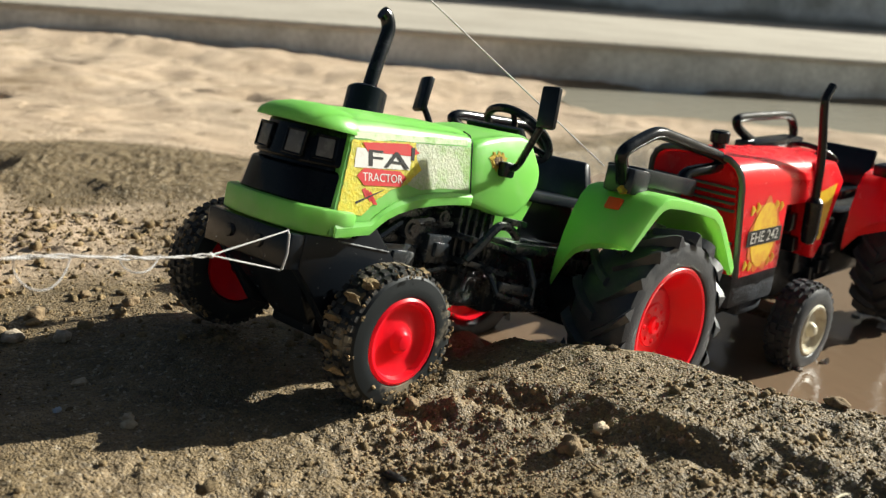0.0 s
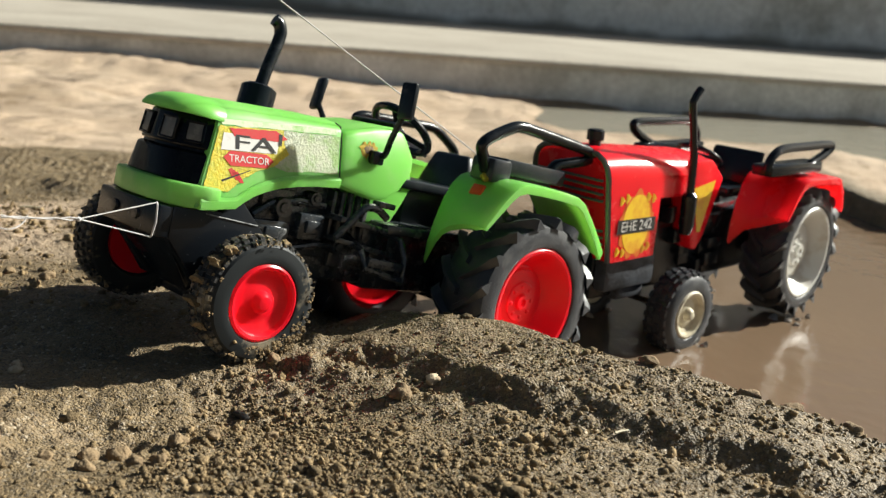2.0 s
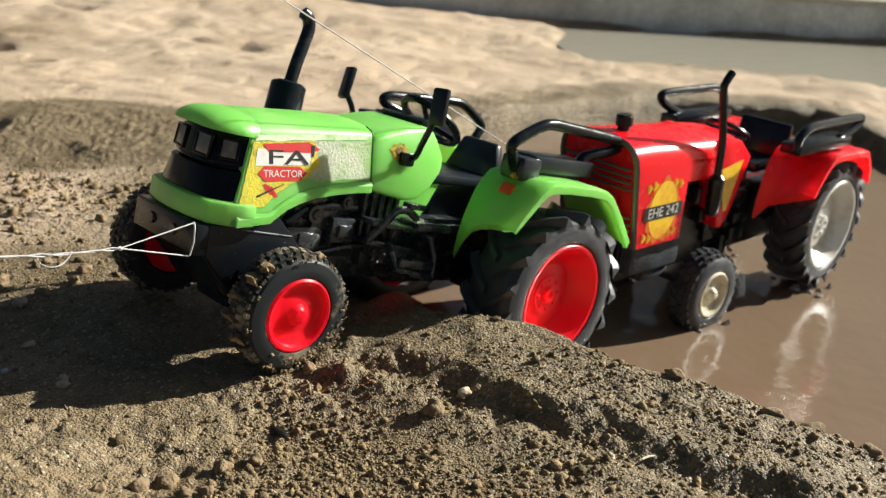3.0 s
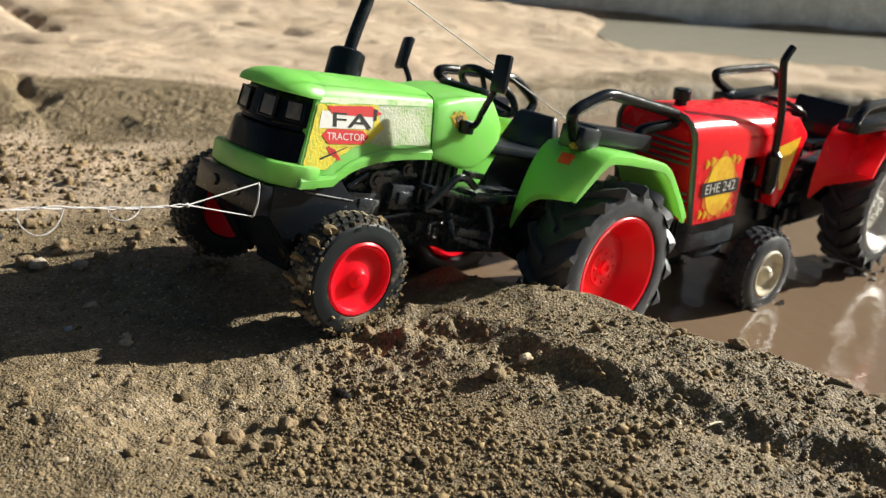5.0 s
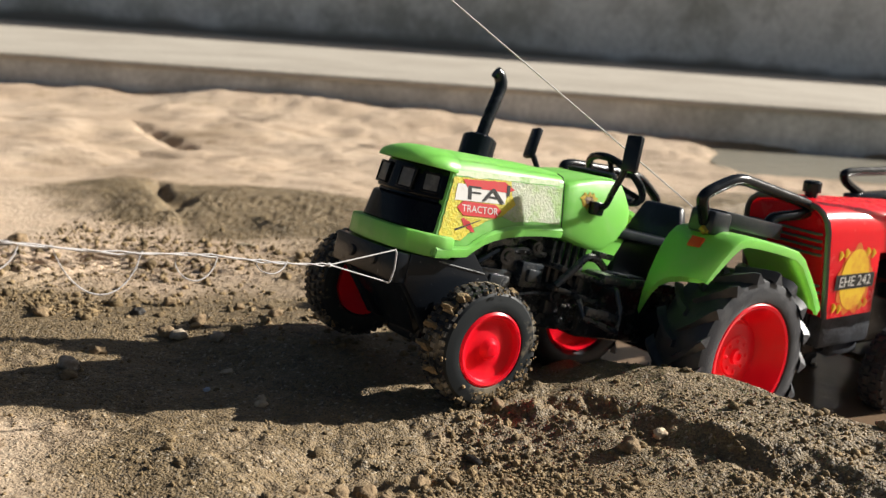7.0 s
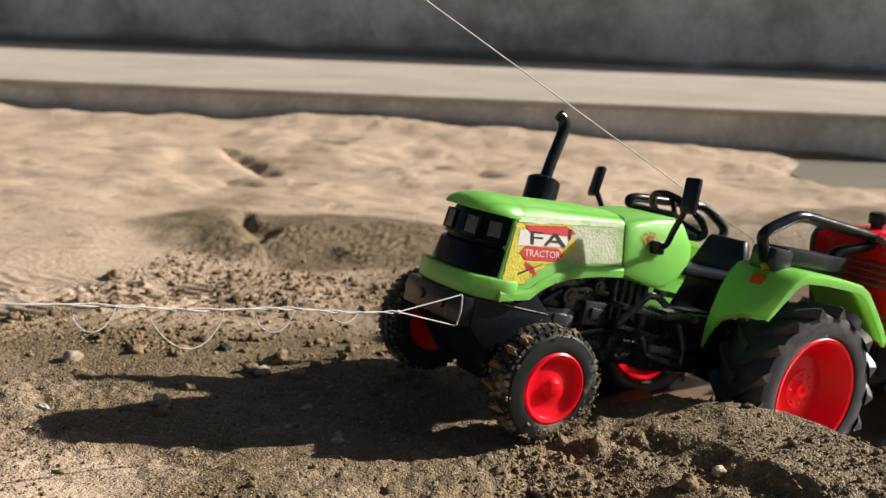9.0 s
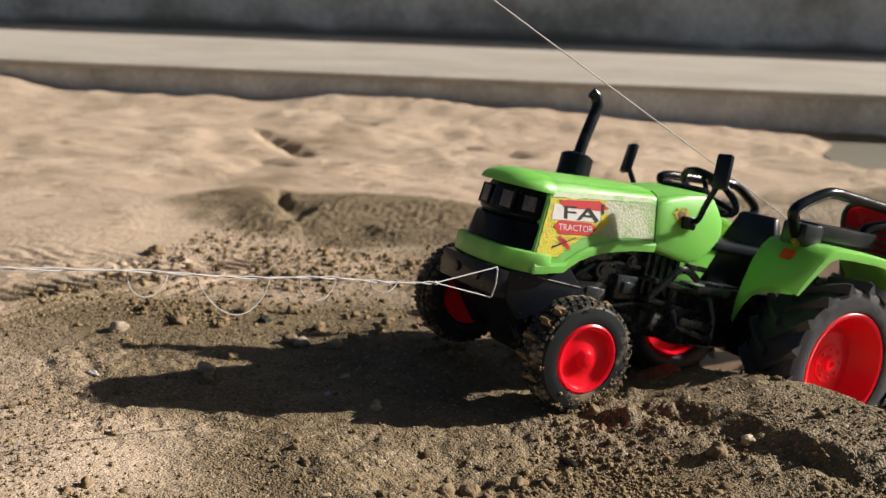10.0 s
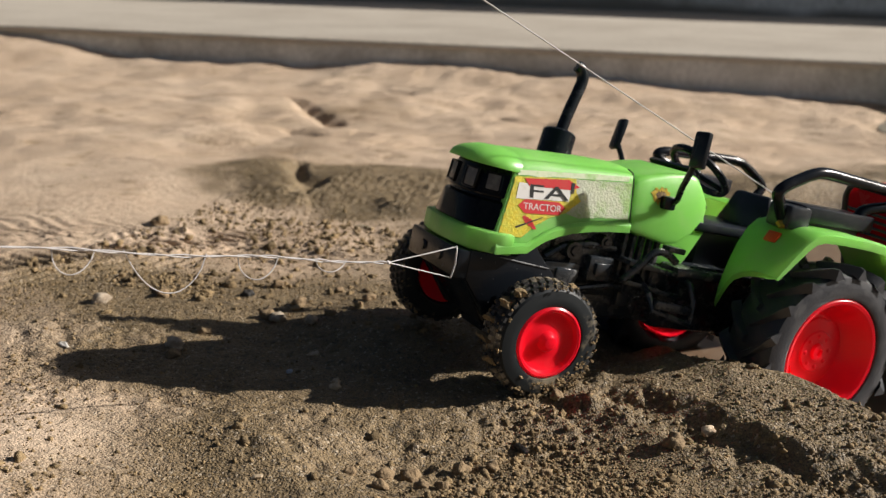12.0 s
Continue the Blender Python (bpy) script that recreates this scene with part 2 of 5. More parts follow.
    nt.links.new(ranged(damp, 0, 1, 0.55, 1.0), u.inputs["Strength"])
    nt.links.new(height_, u.inputs["Height"])
    nt.links.new(u.outputs[0], b.inputs["Normal"])
    return m


def water_material(name, colour, rough):
    m = bpy.data.materials.new(name)
    m.use_nodes = True
    nt = m.node_tree
    b = nt.nodes["Principled BSDF"]
    b.inputs["Base Color"].default_value = (*colour, 1)
    b.inputs["Roughness"].default_value = rough
    b.inputs["IOR"].default_value = 1.33
    n = nt.nodes.new("ShaderNodeTexNoise")
    n.inputs["Scale"].default_value, n.inputs["Detail"].default_value = 34, 3
    nt.links.new(nt.nodes.new("ShaderNodeTexCoord").outputs["Object"], n.inputs["Vector"])
    u = nt.nodes.new("ShaderNodeBump")
    u.inputs["Strength"].default_value, u.inputs["Distance"].default_value = 0.30, 0.004
    nt.links.new(n.outputs["Fac"], u.inputs["Height"])
    nt.links.new(u.outputs[0], b.inputs["Normal"])
    return m


SPLASH = material("clear_splash", (0.34, 0.30, 0.26), 0.03, gloss=1.0)
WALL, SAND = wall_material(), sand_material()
WATER, SILT = water_material("muddy_water", (0.205, 0.142, 0.094), 0.12), water_material("grey_silty_water", (0.37, 0.34, 0.27), 0.16)


# ---- building blocks ----
def part(name, bm, mat, parent=None, label="", smooth=35):
    """One mesh object, made from a bmesh, under a thing or a part."""
    me = bpy.data.meshes.new(name)
    bmesh.ops.recalc_face_normals(bm, faces=bm.faces)
    bm.to_mesh(me)
    bm.free()
    me.materials.append(mat)
    if smooth:
        me.shade_smooth()
        me.set_sharp_from_angle(angle=radians(smooth))
    ob = new(name, me)
    ob.parent = parent
    if label:
        ob["label"] = label
    return ob


def joined(*pieces):
    bm = bmesh.new()
    for p in pieces:
        me = bpy.data.meshes.new("piece")
        p.to_mesh(me)
        p.free()
        bm.from_mesh(me)
        bpy.data.meshes.remove(me)
    return bm


def box(x0, x1, y0, y1, z0, z1, bevel=0.8, m=None):
    """A box with rounded edges; millimetres."""
    bm = bmesh.new()
    bmesh.ops.create_cube(bm, size=1)
    for v in bm.verts:
        v.co = Vector(((x0 + x1) / 2 + v.co.x * (x1 - x0), (y0 + y1) / 2 + v.co.y * (y1 - y0), (z0 + z1) / 2 + v.co.z * (z1 - z0))) / 1000
    if bevel:
        bmesh.ops.bevel(bm, geom=bm.edges[:], offset=bevel / 1000, segments=2, affect="EDGES", profile=0.5)
    if m:
        bm.transform(m)
    return bm


def prism(outline, y0, y1, bevel=0.8, taper=None):
    """An outline in x and z, drawn out from y0 to y1; millimetres. taper(x, z) scales y."""
    bm = bmesh.new()
    rings = []
    for y in (y0, y1):
        rings.append([bm.verts.new((x / 1000, y * (taper(x, z) if taper else 1) / 1000, z / 1000)) for x, z in outline])
    n = len(outline)
    bm.faces.new(rings[0])
    bm.faces.new(rings[1][::-1])
    for i in range(n):
        bm.faces.new((rings[0][i], rings[1][i], rings[1][(i + 1) % n], rings[0][(i + 1) % n]))
    bmesh.ops.recalc_face_normals(bm, faces=bm.faces)
    if bevel:
        bmesh.ops.bevel(bm, geom=bm.edges[:], offset=bevel / 1000, segments=2, affect="EDGES", profile=0.5)
    return bm


def lathe(profile, n=48, closed=False):
    """A profile of (radius, y) turned round the y axis; millimetres."""
    bm = bmesh.new()
    rings = []
    for r, y in profile:
        if r < 1e-6:
            rings.append([bm.verts.new((0, y / 1000, 0))])
        else:
            rings.append([bm.verts.new((r / 1000 * math.cos(2 * math.pi * i / n), y / 1000, r / 1000 * math.sin(2 * math.pi * i / n))) for i in range(n)])
    pairs = list(zip(rings, rings[1:])) + ([(rings[-1], rings[0])] if closed else [])
    for a, b in pairs:
        for i in range(n):
            j = (i + 1) % n
            if len(a) == 1 and len(b) > 1:
                bm.faces.new((a[0], b[i], b[j]))
            elif len(b) == 1 and len(a) > 1:
                bm.faces.new((a[i], b[0], a[j]))
            elif len(a) > 1:
                bm.faces.new((a[i], b[i], b[j], a[j]))
    return bm


def smooth_path(points, steps=6):
    """Points along a rounded line through the given ones."""
    p = [Vector(q) for q in points]
    out = []
    for i in range(len(p) - 1):
        a, b, c, d = p[max(i - 1, 0)], p[i], p[i + 1], p[min(i + 2, len(p) - 1)]
        for k in range(steps):
            t = k / steps
            out.append(0.5 * (2 * b + (c - a) * t + (2 * a - 5 * b + 4 * c - d) * t * t + (3 * b - a - 3 * c + d) * t ** 3))
    out.append(p[-1])
    return out


def tube(points, radius, n=10, closed=False, unit=0.001):
    """A round bar along a line of points; millimetres."""
    p = [Vector(q) * unit for q in points]
    radius = radius if isinstance(radius, (list, tuple)) else [radius] * len(p)
    bm = bmesh.new()
    rings = []
    side = None
    for i, q in enumerate(p):
        a = p[(i - 1) % len(p)] if closed or i else q
        b = p[(i + 1) % len(p)] if closed or i < len(p) - 1 else q
        ahead = (b - a).normalized()
        if side is None:
            side = ahead.orthogonal().normalized()
        side = (side - ahead * side.dot(ahead)).normalized()
        up = ahead.cross(side)
        rings.append([bm.verts.new(q + (side * math.cos(2 * math.pi * k / n) + up * math.sin(2 * math.pi * k / n)) * radius[i] * unit) for k in range(n)])
    for a, b in list(zip(rings, rings[1:])) + ([(rings[-1], rings[0])] if closed else []):
        for k in range(n):
            bm.faces.new((a[k], b[k], b[(k + 1) % n], a[(k + 1) % n]))
    if not closed:
        bm.faces.new(rings[0][::-1])
        bm.faces.new(rings[-1])
    return bm


def loft(rings, caps=True):
    """A skin over rings of the same number of points; millimetres."""
    bm = bmesh.new()
    vs = [[bm.verts.new(Vector(q) / 1000) for q in r] for r in rings]
    n = len(rings[0])
    for a, b in zip(vs, vs[1:]):
        for k in range(n):
            bm.faces.new((a[k], b[k], b[(k + 1) % n], a[(k + 1) % n]))
    if caps:
        bm.faces.new(vs[0][::-1])
        bm.faces.new(vs[-1])
    return bm


def blob(x, y, z, rx, ry, rz, seed, rough=0.25, sub=2):
    """An uneven lump; millimetres."""
    bm = bmesh.new()
    bmesh.ops.create_icosphere(bm, subdivisions=sub, radius=1)
    for v in bm.verts:
        k = 1 + rough * noise.noise(v.co * 1.4 + Vector((seed * 7.3, seed * 3.1, 0))) * 1.6 + rough * 0.4 * noise.noise(v.co * 4 + Vector((0, seed * 5.7, 0)))
        v.co = Vector((x + v.co.x * k * rx, y + v.co.y * k * ry, z + v.co.z * k * rz)) / 1000
    return bm


def lettering(name, words, size, mat, parent, m, thick=0.02):
    """Raised letters in the plain built-in font; size in millimetres."""
    c = bpy.data.curves.new(name, "FONT")
    c.body, c.size, c.align_x, c.align_y, c.extrude = words, size / 1000, "CENTER", "CENTER", thick / 1000
    c.resolution_u = 3
    tmp = bpy.data.objects.new(name, c)
    scene.collection.objects.link(tmp)
    me = bpy.data.meshes.new_from_object(tmp.evaluated_get(bpy.context.evaluated_depsgraph_get()))
    bpy.data.objects.remove(tmp)
    bpy.data.curves.remove(c)
    me.materials.clear()
    me.materials.append(mat)
    me.transform(m)
    ob = new(name, me)
    ob.parent = parent
    return ob


# ---- the ground ----
def value_noise(x, y, seed):
    """Smooth noise from -1 to 1, one wave a unit."""
    xi, yi = np.floor(x).astype(np.int64), np.floor(y).astype(np.int64)
    u, v = x - xi, y - yi
    u, v = u * u * (3 - 2 * u), v * v * (3 - 2 * v)

    def h(i, j):
        n = (i * 374761393 + j * 668265263 + seed * 974634721) & 0xFFFFFFFF
        n = ((n ^ (n >> 13)) * 1274126177) & 0xFFFFFFFF
        return ((n ^ (n >> 16)) & 0xFFFF) / 32767.5 - 1
    return (h(xi, yi) * (1 - u) + h(xi + 1, yi) * u) * (1 - v) + (h(xi, yi + 1) * (1 - u) + h(xi + 1, yi + 1) * u) * v


def fbm(x, y, waves, seed, octaves=4, gain=0.5):
    out, a = 0, 1.0
    for k in range(octaves):
        c, s = math.cos(k * 1.1), math.sin(k * 1.1)
        out = out + a * value_noise((x * c - y * s) * waves, (x * s + y * c) * waves, seed + k)
        waves, a = waves * 2.03, a * gain
    return out


def shore_distance(x, y, outline):
    """Metres from the outline: plus outside, minus inside."""
    d = np.full(x.shape, 1e9)
    inside = np.zeros(x.shape, bool)
    for (ax, ay), (bx, by) in zip(outline, outline[1:] + outline[:1]):
        t = np.clip(((x - ax) * (bx - ax) + (y - ay) * (by - ay)) / ((bx - ax) ** 2 + (by - ay) ** 2), 0, 1)
        d = np.minimum(d, np.hypot(x - ax - t * (bx - ax), y - ay - t * (by - ay)))
        if ay != by:
            inside ^= ((ay > y) != (by > y)) & (x < (bx - ax) * (y - ay) / (by - ay) + ax)
    return np.where(inside, -d, d)


def step(a, b, v):
    t = np.clip((v - a) / (b - a), 0, 1)
    return t * t * (3 - 2 * t)


WATER_Z, BACK_Z = -0.031, -0.012
SHORE = [(0.062, 0.395), (0.105, 0.378), (0.15, 0.345), (0.2, 0.318), (0.26, 0.288), (0.34, 0.24), (0.6, 0.05), (1.3, -0.3), (2.2, 0.2), (1.6, 0.70),
         (0.96, 0.84), (0.66, 0.864), (0.499, 0.896), (0.483, 0.97), (0.456, 1.068), (0.295, 1.08), (0.177, 1.0), (0.07, 0.89), (0.026, 0.70), (0.010, 0.56), (0.028, 0.47), (0.05, 0.43)]


BACKWATER = [(0.20, 1.62), (0.21, 1.42), (0.235, 1.30), (0.34, 1.31), (0.54, 1.31), (0.62, 1.23), (0.72, 1.12), (1.0, 1.03), (1.6, 1.0), (2.0, 1.12), (2.2, 1.5), (1.9, 1.84), (0.9, 1.75), (0.4, 1.68)]


def bump_at(x, y, cx, cy, height, sx, sy=None):
    return height * np.exp(-((x - cx) / sx) ** 2 - ((y - cy) / (sy or sx)) ** 2)


def along(x, y, line):
    """Metres from a line of points, plus on its left side."""
    d, side = np.full(x.shape, 1e9), np.ones(x.shape)
    for (ax, ay), (bx, by) in zip(line, line[1:]):
        t = np.clip(((x - ax) * (bx - ax) + (y - ay) * (by - ay)) / ((bx - ax) ** 2 + (by - ay) ** 2), 0, 1)
        e = np.hypot(x - ax - t * (bx - ax), y - ay - t * (by - ay))
        s = np.sign((bx - ax) * (y - ay) - (by - ay) * (x - ax))
        side = np.where(e < d, s, side)
        d = np.minimum(d, e)
    return d * side


def billow(x, y, waves, seed):
    """Rounded lumps with sharp creases between them, 0 to 1."""
    c, s = math.cos(seed), math.sin(seed)
    return np.abs(value_noise((x * c - y * s) * waves, (x * s + y * c) * waves, seed))


SCARP = [(-0.10, 0.385), (0.0, 0.358), (0.02, 0.353), (0.036, 0.347), (0.057, 0.336), (0.082, 0.320), (0.104, 0.300), (0.126, 0.288), (0.147, 0.282), (0.173, 0.269), (0.20, 0.257), (0.26, 0.236), (0.34, 0.19)]
CRACKS = [([(-0.74, 1.10), (-0.66, 1.127), (-0.587, 1.160), (-0.527, 1.104), (-0.438, 0.987)], 0.014, 0.016), ([(-0.348, 0.715), (-0.318, 0.69), (-0.288, 0.635)], 0.010, 0.014),
          ([(-0.47, 0.93), (-0.42, 0.905), (-0.36, 0.92)], 0.009, 0.014), ([(-0.52, 1.29), (-0.46, 1.272)], 0.013, 0.022), ([(-0.26, 1.115), (-0.20, 1.11)], 0.010, 0.02),
          ([(-0.53, 1.35), (-0.46, 1.342)], 0.010, 0.02)]


def ground_height(x, y):
    near = np.exp(-((x - 0.03) / 0.5) ** 2 - ((y - 0.35) / 0.45) ** 2)
    d = shore_distance(x + 0.008 * fbm(x, y, 14, 5, 3), y + 0.008 * fbm(x, y, 14, 9, 3), SHORE)
    h = 0.005 + 0.0 * x
    h = h + bump_at(x, y, 0.0, 0.283, -0.009, 0.045, 0.028)
    h = h + bump_at(x, y, -0.19, 0.12, 0.013, 0.10, 0.09) + bump_at(x, y, 0.11, 0.225, 0.002, 0.07, 0.04)
    h = h + bump_at(x, y, -0.075, 0.405, -0.003, 0.03) + bump_at(x, y, -0.11, 0.40, 0.005, 0.03) + bump_at(x, y, -0.13, 0.34, -0.004, 0.04, 0.02)
    h = h + bump_at(x, y, -0.038, 0.250, -0.007, 0.028, 0.022) + bump_at(x, y, -0.10, 0.235, 0.005, 0.032, 0.028) + bump_at(x, y, -0.072, 0.325, -0.003, 0.03, 0.016)
    h = h + bump_at(x, y, -0.175, 0.20, 0.003, 0.03, 0.03) + bump_at(x, y, -0.31, 0.37, 0.004, 0.07, 0.05) + bump_at(x, y, -0.21, 0.355, 0.002, 0.03)
    # the mound: it rises to the right, with a broken edge towards the tracks and a packed top that falls to the water
    h = h + 0.0042 * step(0.02, 0.17, x) * step(0.55, 0.40, y) * step(0.75, 0.4, x)
    e = along(x + 0.006 * fbm(x, y, 34, 13, 4), y + 0.006 * fbm(x, y, 34, 17, 4), SCARP)
    crest = step(0.0, 0.05, x) * step(0.55, 0.42, y) * step(0.75, 0.4, x)
    top = crest * step(-0.013, 0.002, e)
    edge_z = 0.0122 + 0.0030 * step(0.03, 0.10, x) - 0.003 * step(0.17, 0.24, x) + 0.0016 * fbm(x, y, 26, 23, 3)
    h = h + crest * (edge_z - h) * (0.66 * step(-0.011, 0.001, e) + 0.34 * step(-0.042, -0.006, e)) + crest * 0.0026 * step(0.0, 0.035, e) - crest * 0.0030 * np.exp(-((e + 0.016) / 0.007) ** 2)
    far_bank = step(0.74, 0.86, y)
    h = h + far_bank * (0.003 + 0.004 * step(0.4, 0.25, x)) * np.exp(-((d - 0.035) / 0.05) ** 2) * step(0.0, 0.12, x) * step(1.27, 1.15, y)
    h = h - 0.010 * step(0.72, 0.95, y) * step(-0.15, 0.10, x)
    h = h + step(0.45, 0.9, y) * 0.006 * fbm(x, y, 3.1, 21, 3)
    for line, deep, wide in CRACKS:
        c = along(x + 0.012 * fbm(x, y, 22, 25, 2), y + 0.012 * fbm(x, y, 22, 27, 2), line)
        h = h - 0.95 * deep * np.exp(-(c / (0.7 * wide)) ** 2) + 0.22 * deep * np.exp(-((c + 2 * wide) / (2 * wide)) ** 2)
    h = h + bump_at(x, y, 0.025, 0.455, -0.020, 0.045, 0.05) + bump_at(x, y, 0.000, 0.440, -0.016, 0.040, 0.045) + bump_at(x, y, 0.008, 0.525, -0.034, 0.034, 0.045)
    calm = step(2.6, 1.3, np.hypot(x, y))
    h = h + 0.0035 * fbm(x, y, 9, 31, 3) * (1 - 0.5 * near) * calm
    # a raised crumbly patch beyond the tracks
    patch = step(1.0, 0.55, np.hypot((x + 0.23) / 0.17, (y - 0.665) / 0.085) + 0.25 * fbm(x, y, 12, 35, 3))
    h = h + 0.006 * patch
    # old wheel tracks in the loose sand
    c = along(x, y, [(-0.62, 0.38), (-0.42, 0.45), (-0.30, 0.48), (-0.20, 0.475)])
    lane = np.exp(-(c / 0.030) ** 4) * step(-0.14, -0.24, x)
    c2 = along(x, y, [(-0.47, 0.27), (-0.36, 0.35), (-0.30, 0.42), (-0.255, 0.50)])
    bars = np.where(c2 > 0, np.sin(y * 660 + 3 * fbm(x, y, 22, 43, 2)), np.sin((x - 0.25 * y) * 600 + 3 * fbm(x, y, 22, 45, 2)))
    h = h + np.exp(-(c2 / 0.034) ** 6) * step(-0.24, -0.27, x) * (0.0013 * np.clip(bars * 1.5, -1, 1) - 0.0015)
    h = h + lane * (0.0008 * np.sin((x * 0.25 + y * 1.0) * 560 + 5.0 * fbm(x, y, 26, 37, 3)) - 0.002)
    pool = WATER_Z - 0.012 - 0.018 * step(0, -0.12, d) - 0.014 * np.exp(-((x - 0.09) / 0.05) ** 2 - ((y - 0.42) / 0.05) ** 2)
    steep = step(0.74, 0.86, y)
    s = step(-0.022 + 0.010 * steep, 0.016 - 0.008 * steep, d)
    h = h * s + pool * (1 - s)
    s2 = step(-0.03, 0.03, shore_distance(x + 0.02 * fbm(x, y, 5, 15, 3), y + 0.02 * fbm(x, y, 5, 19, 3), BACKWATER))
    h = h * s2 + (BACK_Z - 0.008) * (1 - s2)
    # a low heap of drifted sand along the kerb
    k = (1.62 + 0.19 * x) - y
    h = h + 0.03 * np.exp(-(k / 0.10) ** 2) * (0.6 + 0.5 * fbm(x, y, 2.2, 77, 2)) * step(0.5, -0.2, x)
    close = step(-0.75, -0.40, x) * step(0.75, 0.38, x) * step(0.95, 0.62, y) * step(-0.2, 0.1, y)
    h = h + (1 - close) * step(1.9, 1.2, np.hypot(x, y - 0.6)) * (0.004 * fbm(x, y, 11, 47, 2) + 0.003 * billow(x, y, 34, 49))
    rough = close * (0.28 + 1.4 * np.clip(fbm(x, y, 16, 41, 2), 0, 1) + 0.4 * patch) * (1 - 0.5 * top * step(0.006, 0.02, e)) * (1 + 4.2 * step(-0.02, 0.06, x) * np.exp(-((e + 0.014) / 0.018) ** 2) * step(0.55, 0.42, y))
    h = h + rough * (0.0013 * billow(x, y, 62, 51) + 0.0009 * billow(x, y, 140, 61) + 0.0007 * billow(x, y, 300, 63))
    # a dried crust on the packed top, cracked into long plates
    plates = value_noise((x * 0.87 - y * 0.5) * 55, (x * 0.5 + y * 0.87) * 150, 87) + 0.4 * value_noise(x * 190, y * 190, 89)
    h = h - 0.0013 * top * step(0.08, 0.13, x) * step(0.004, 0.012, e) * np.exp(-(plates / 0.16) ** 2)
    pits = np.clip(fbm(x, y, 75, 71, 2) - 0.5, 0, 1)
    h = h + (np.minimum(rough, 2.2) + 0.6 * top) * 0.0019 * pits * np.where((fbm(x, y, 30, 81, 1) > 0.1) & (top < 0.5), 1.0, -0.9)
    return h, d


def axis(lo, hi, fine, far):
    """Grid lines: fine from lo to hi, then wider and wider."""
    def outward(start, sign):
        g, p, out = fine, start, []
        while abs(p - start) < far:
            g *= 1.013 if g < 0.02 else 1.15
            p += sign * g
            out.append(p)
        return out
    c = list(np.arange(lo, hi, fine))
    return np.array(outward(lo, -1)[::-1] + c + outward(c[-1], 1))


def build_ground():
    gx, gy = axis(-0.34, 0.27, 0.00115, 70), axis(0.14, 0.54, 0.00115, 70)
    X, Y = np.meshgrid(gx, gy)
    Z, D = ground_height(X, Y)
    nx, ny = len(gx), len(gy)
    i = np.arange(nx * ny).reshape(ny, nx)
    faces = np.stack([i[:-1, :-1], i[:-1, 1:], i[1:, 1:], i[1:, :-1]], -1).reshape(-1, 4)
    me = bpy.data.meshes.new("ground")
    me.vertices.add(nx * ny)
    me.vertices.foreach_set("co", np.stack([X, Y, Z], -1).ravel())
    me.loops.add(faces.size)
    me.loops.foreach_set("vertex_index", faces.ravel())
    me.polygons.add(len(faces))
    me.polygons.foreach_set("loop_start", np.arange(0, faces.size, 4))
    me.update()
    by_water = step(0.26, 0.05, D * (1 + 1.6 * step(0.75, 0.95, Y)) + 0.05 * fbm(X, Y, 8, 91, 3))
    bank = step(1.35, 0.75, np.hypot((X - 0.06) / 0.40, (Y - 0.26) / 0.27) + 0.30 * fbm(X, Y, 6, 95, 3))
    damp = 0.05 + 0.9 * np.maximum(by_water, bank) - 0.85 * step(0.06, 0.16, D) * step(-0.08, -0.16, X + 0.03 * fbm(X, Y, 9, 97, 3)) * step(0.045, -0.03, Y - 0.245 - 0.45 * np.clip(-0.17 - X, 0, 0.2) + 0.03 * fbm(X, Y, 12, 99, 3))
    damp = np.maximum(damp, 0.8 * step(0.12, 0.3, X) * step(2.6, 2.2, X) * step(1.24, 1.32, Y) * step(1.9, 1.7, Y))
    damp = np.maximum(damp, 1.0 * step(1.1, 0.75, np.hypot((X + 0.23) / 0.19, (Y - 0.67) / 0.10) + 0.25 * fbm(X, Y, 12, 35, 3)))
    at = me.attributes.new("damp", "FLOAT", "POINT")
    at.data.foreach_set("value", damp.ravel().astype(np.float32))
    me.materials.append(SAND)
    me.shade_smooth()
    return tagged(new("ground", me), "damp brown sand bank turning dry and pale farther off", "ground", kind="structure")


build_ground()


def height(x, y):
    return float(ground_height(np.array([x]), np.array([y]))[0][0])


bm = bmesh.new()
bmesh.ops.create_grid(bm, x_segments=1, y_segments=1, size=1, matrix=Matrix.Translation((0.7, 0.75, WATER_Z)) @ Matrix.Diagonal((1.7, 1.2, 1, 1)))
tagged(part("water", bm, WATER, smooth=0), "shallow muddy brown puddle in the sand", "water", kind="structure")

bm = bmesh.new()
bm.faces.new([bm.verts.new((0.9 + (x - 0.9) * 1.03, 1.42 + (y - 1.42) * 1.06, BACK_Z)) for x, y in BACKWATER])
tagged(part("water", bm, SILT, smooth=0), "thin sheet of grey water on mud below the kerb", "water", kind="structure")

# ---- kerb, ledge and wall behind ----
KERB = pose(0, 1.62, 0, 0, 0, math.degrees(math.atan(0.19)))


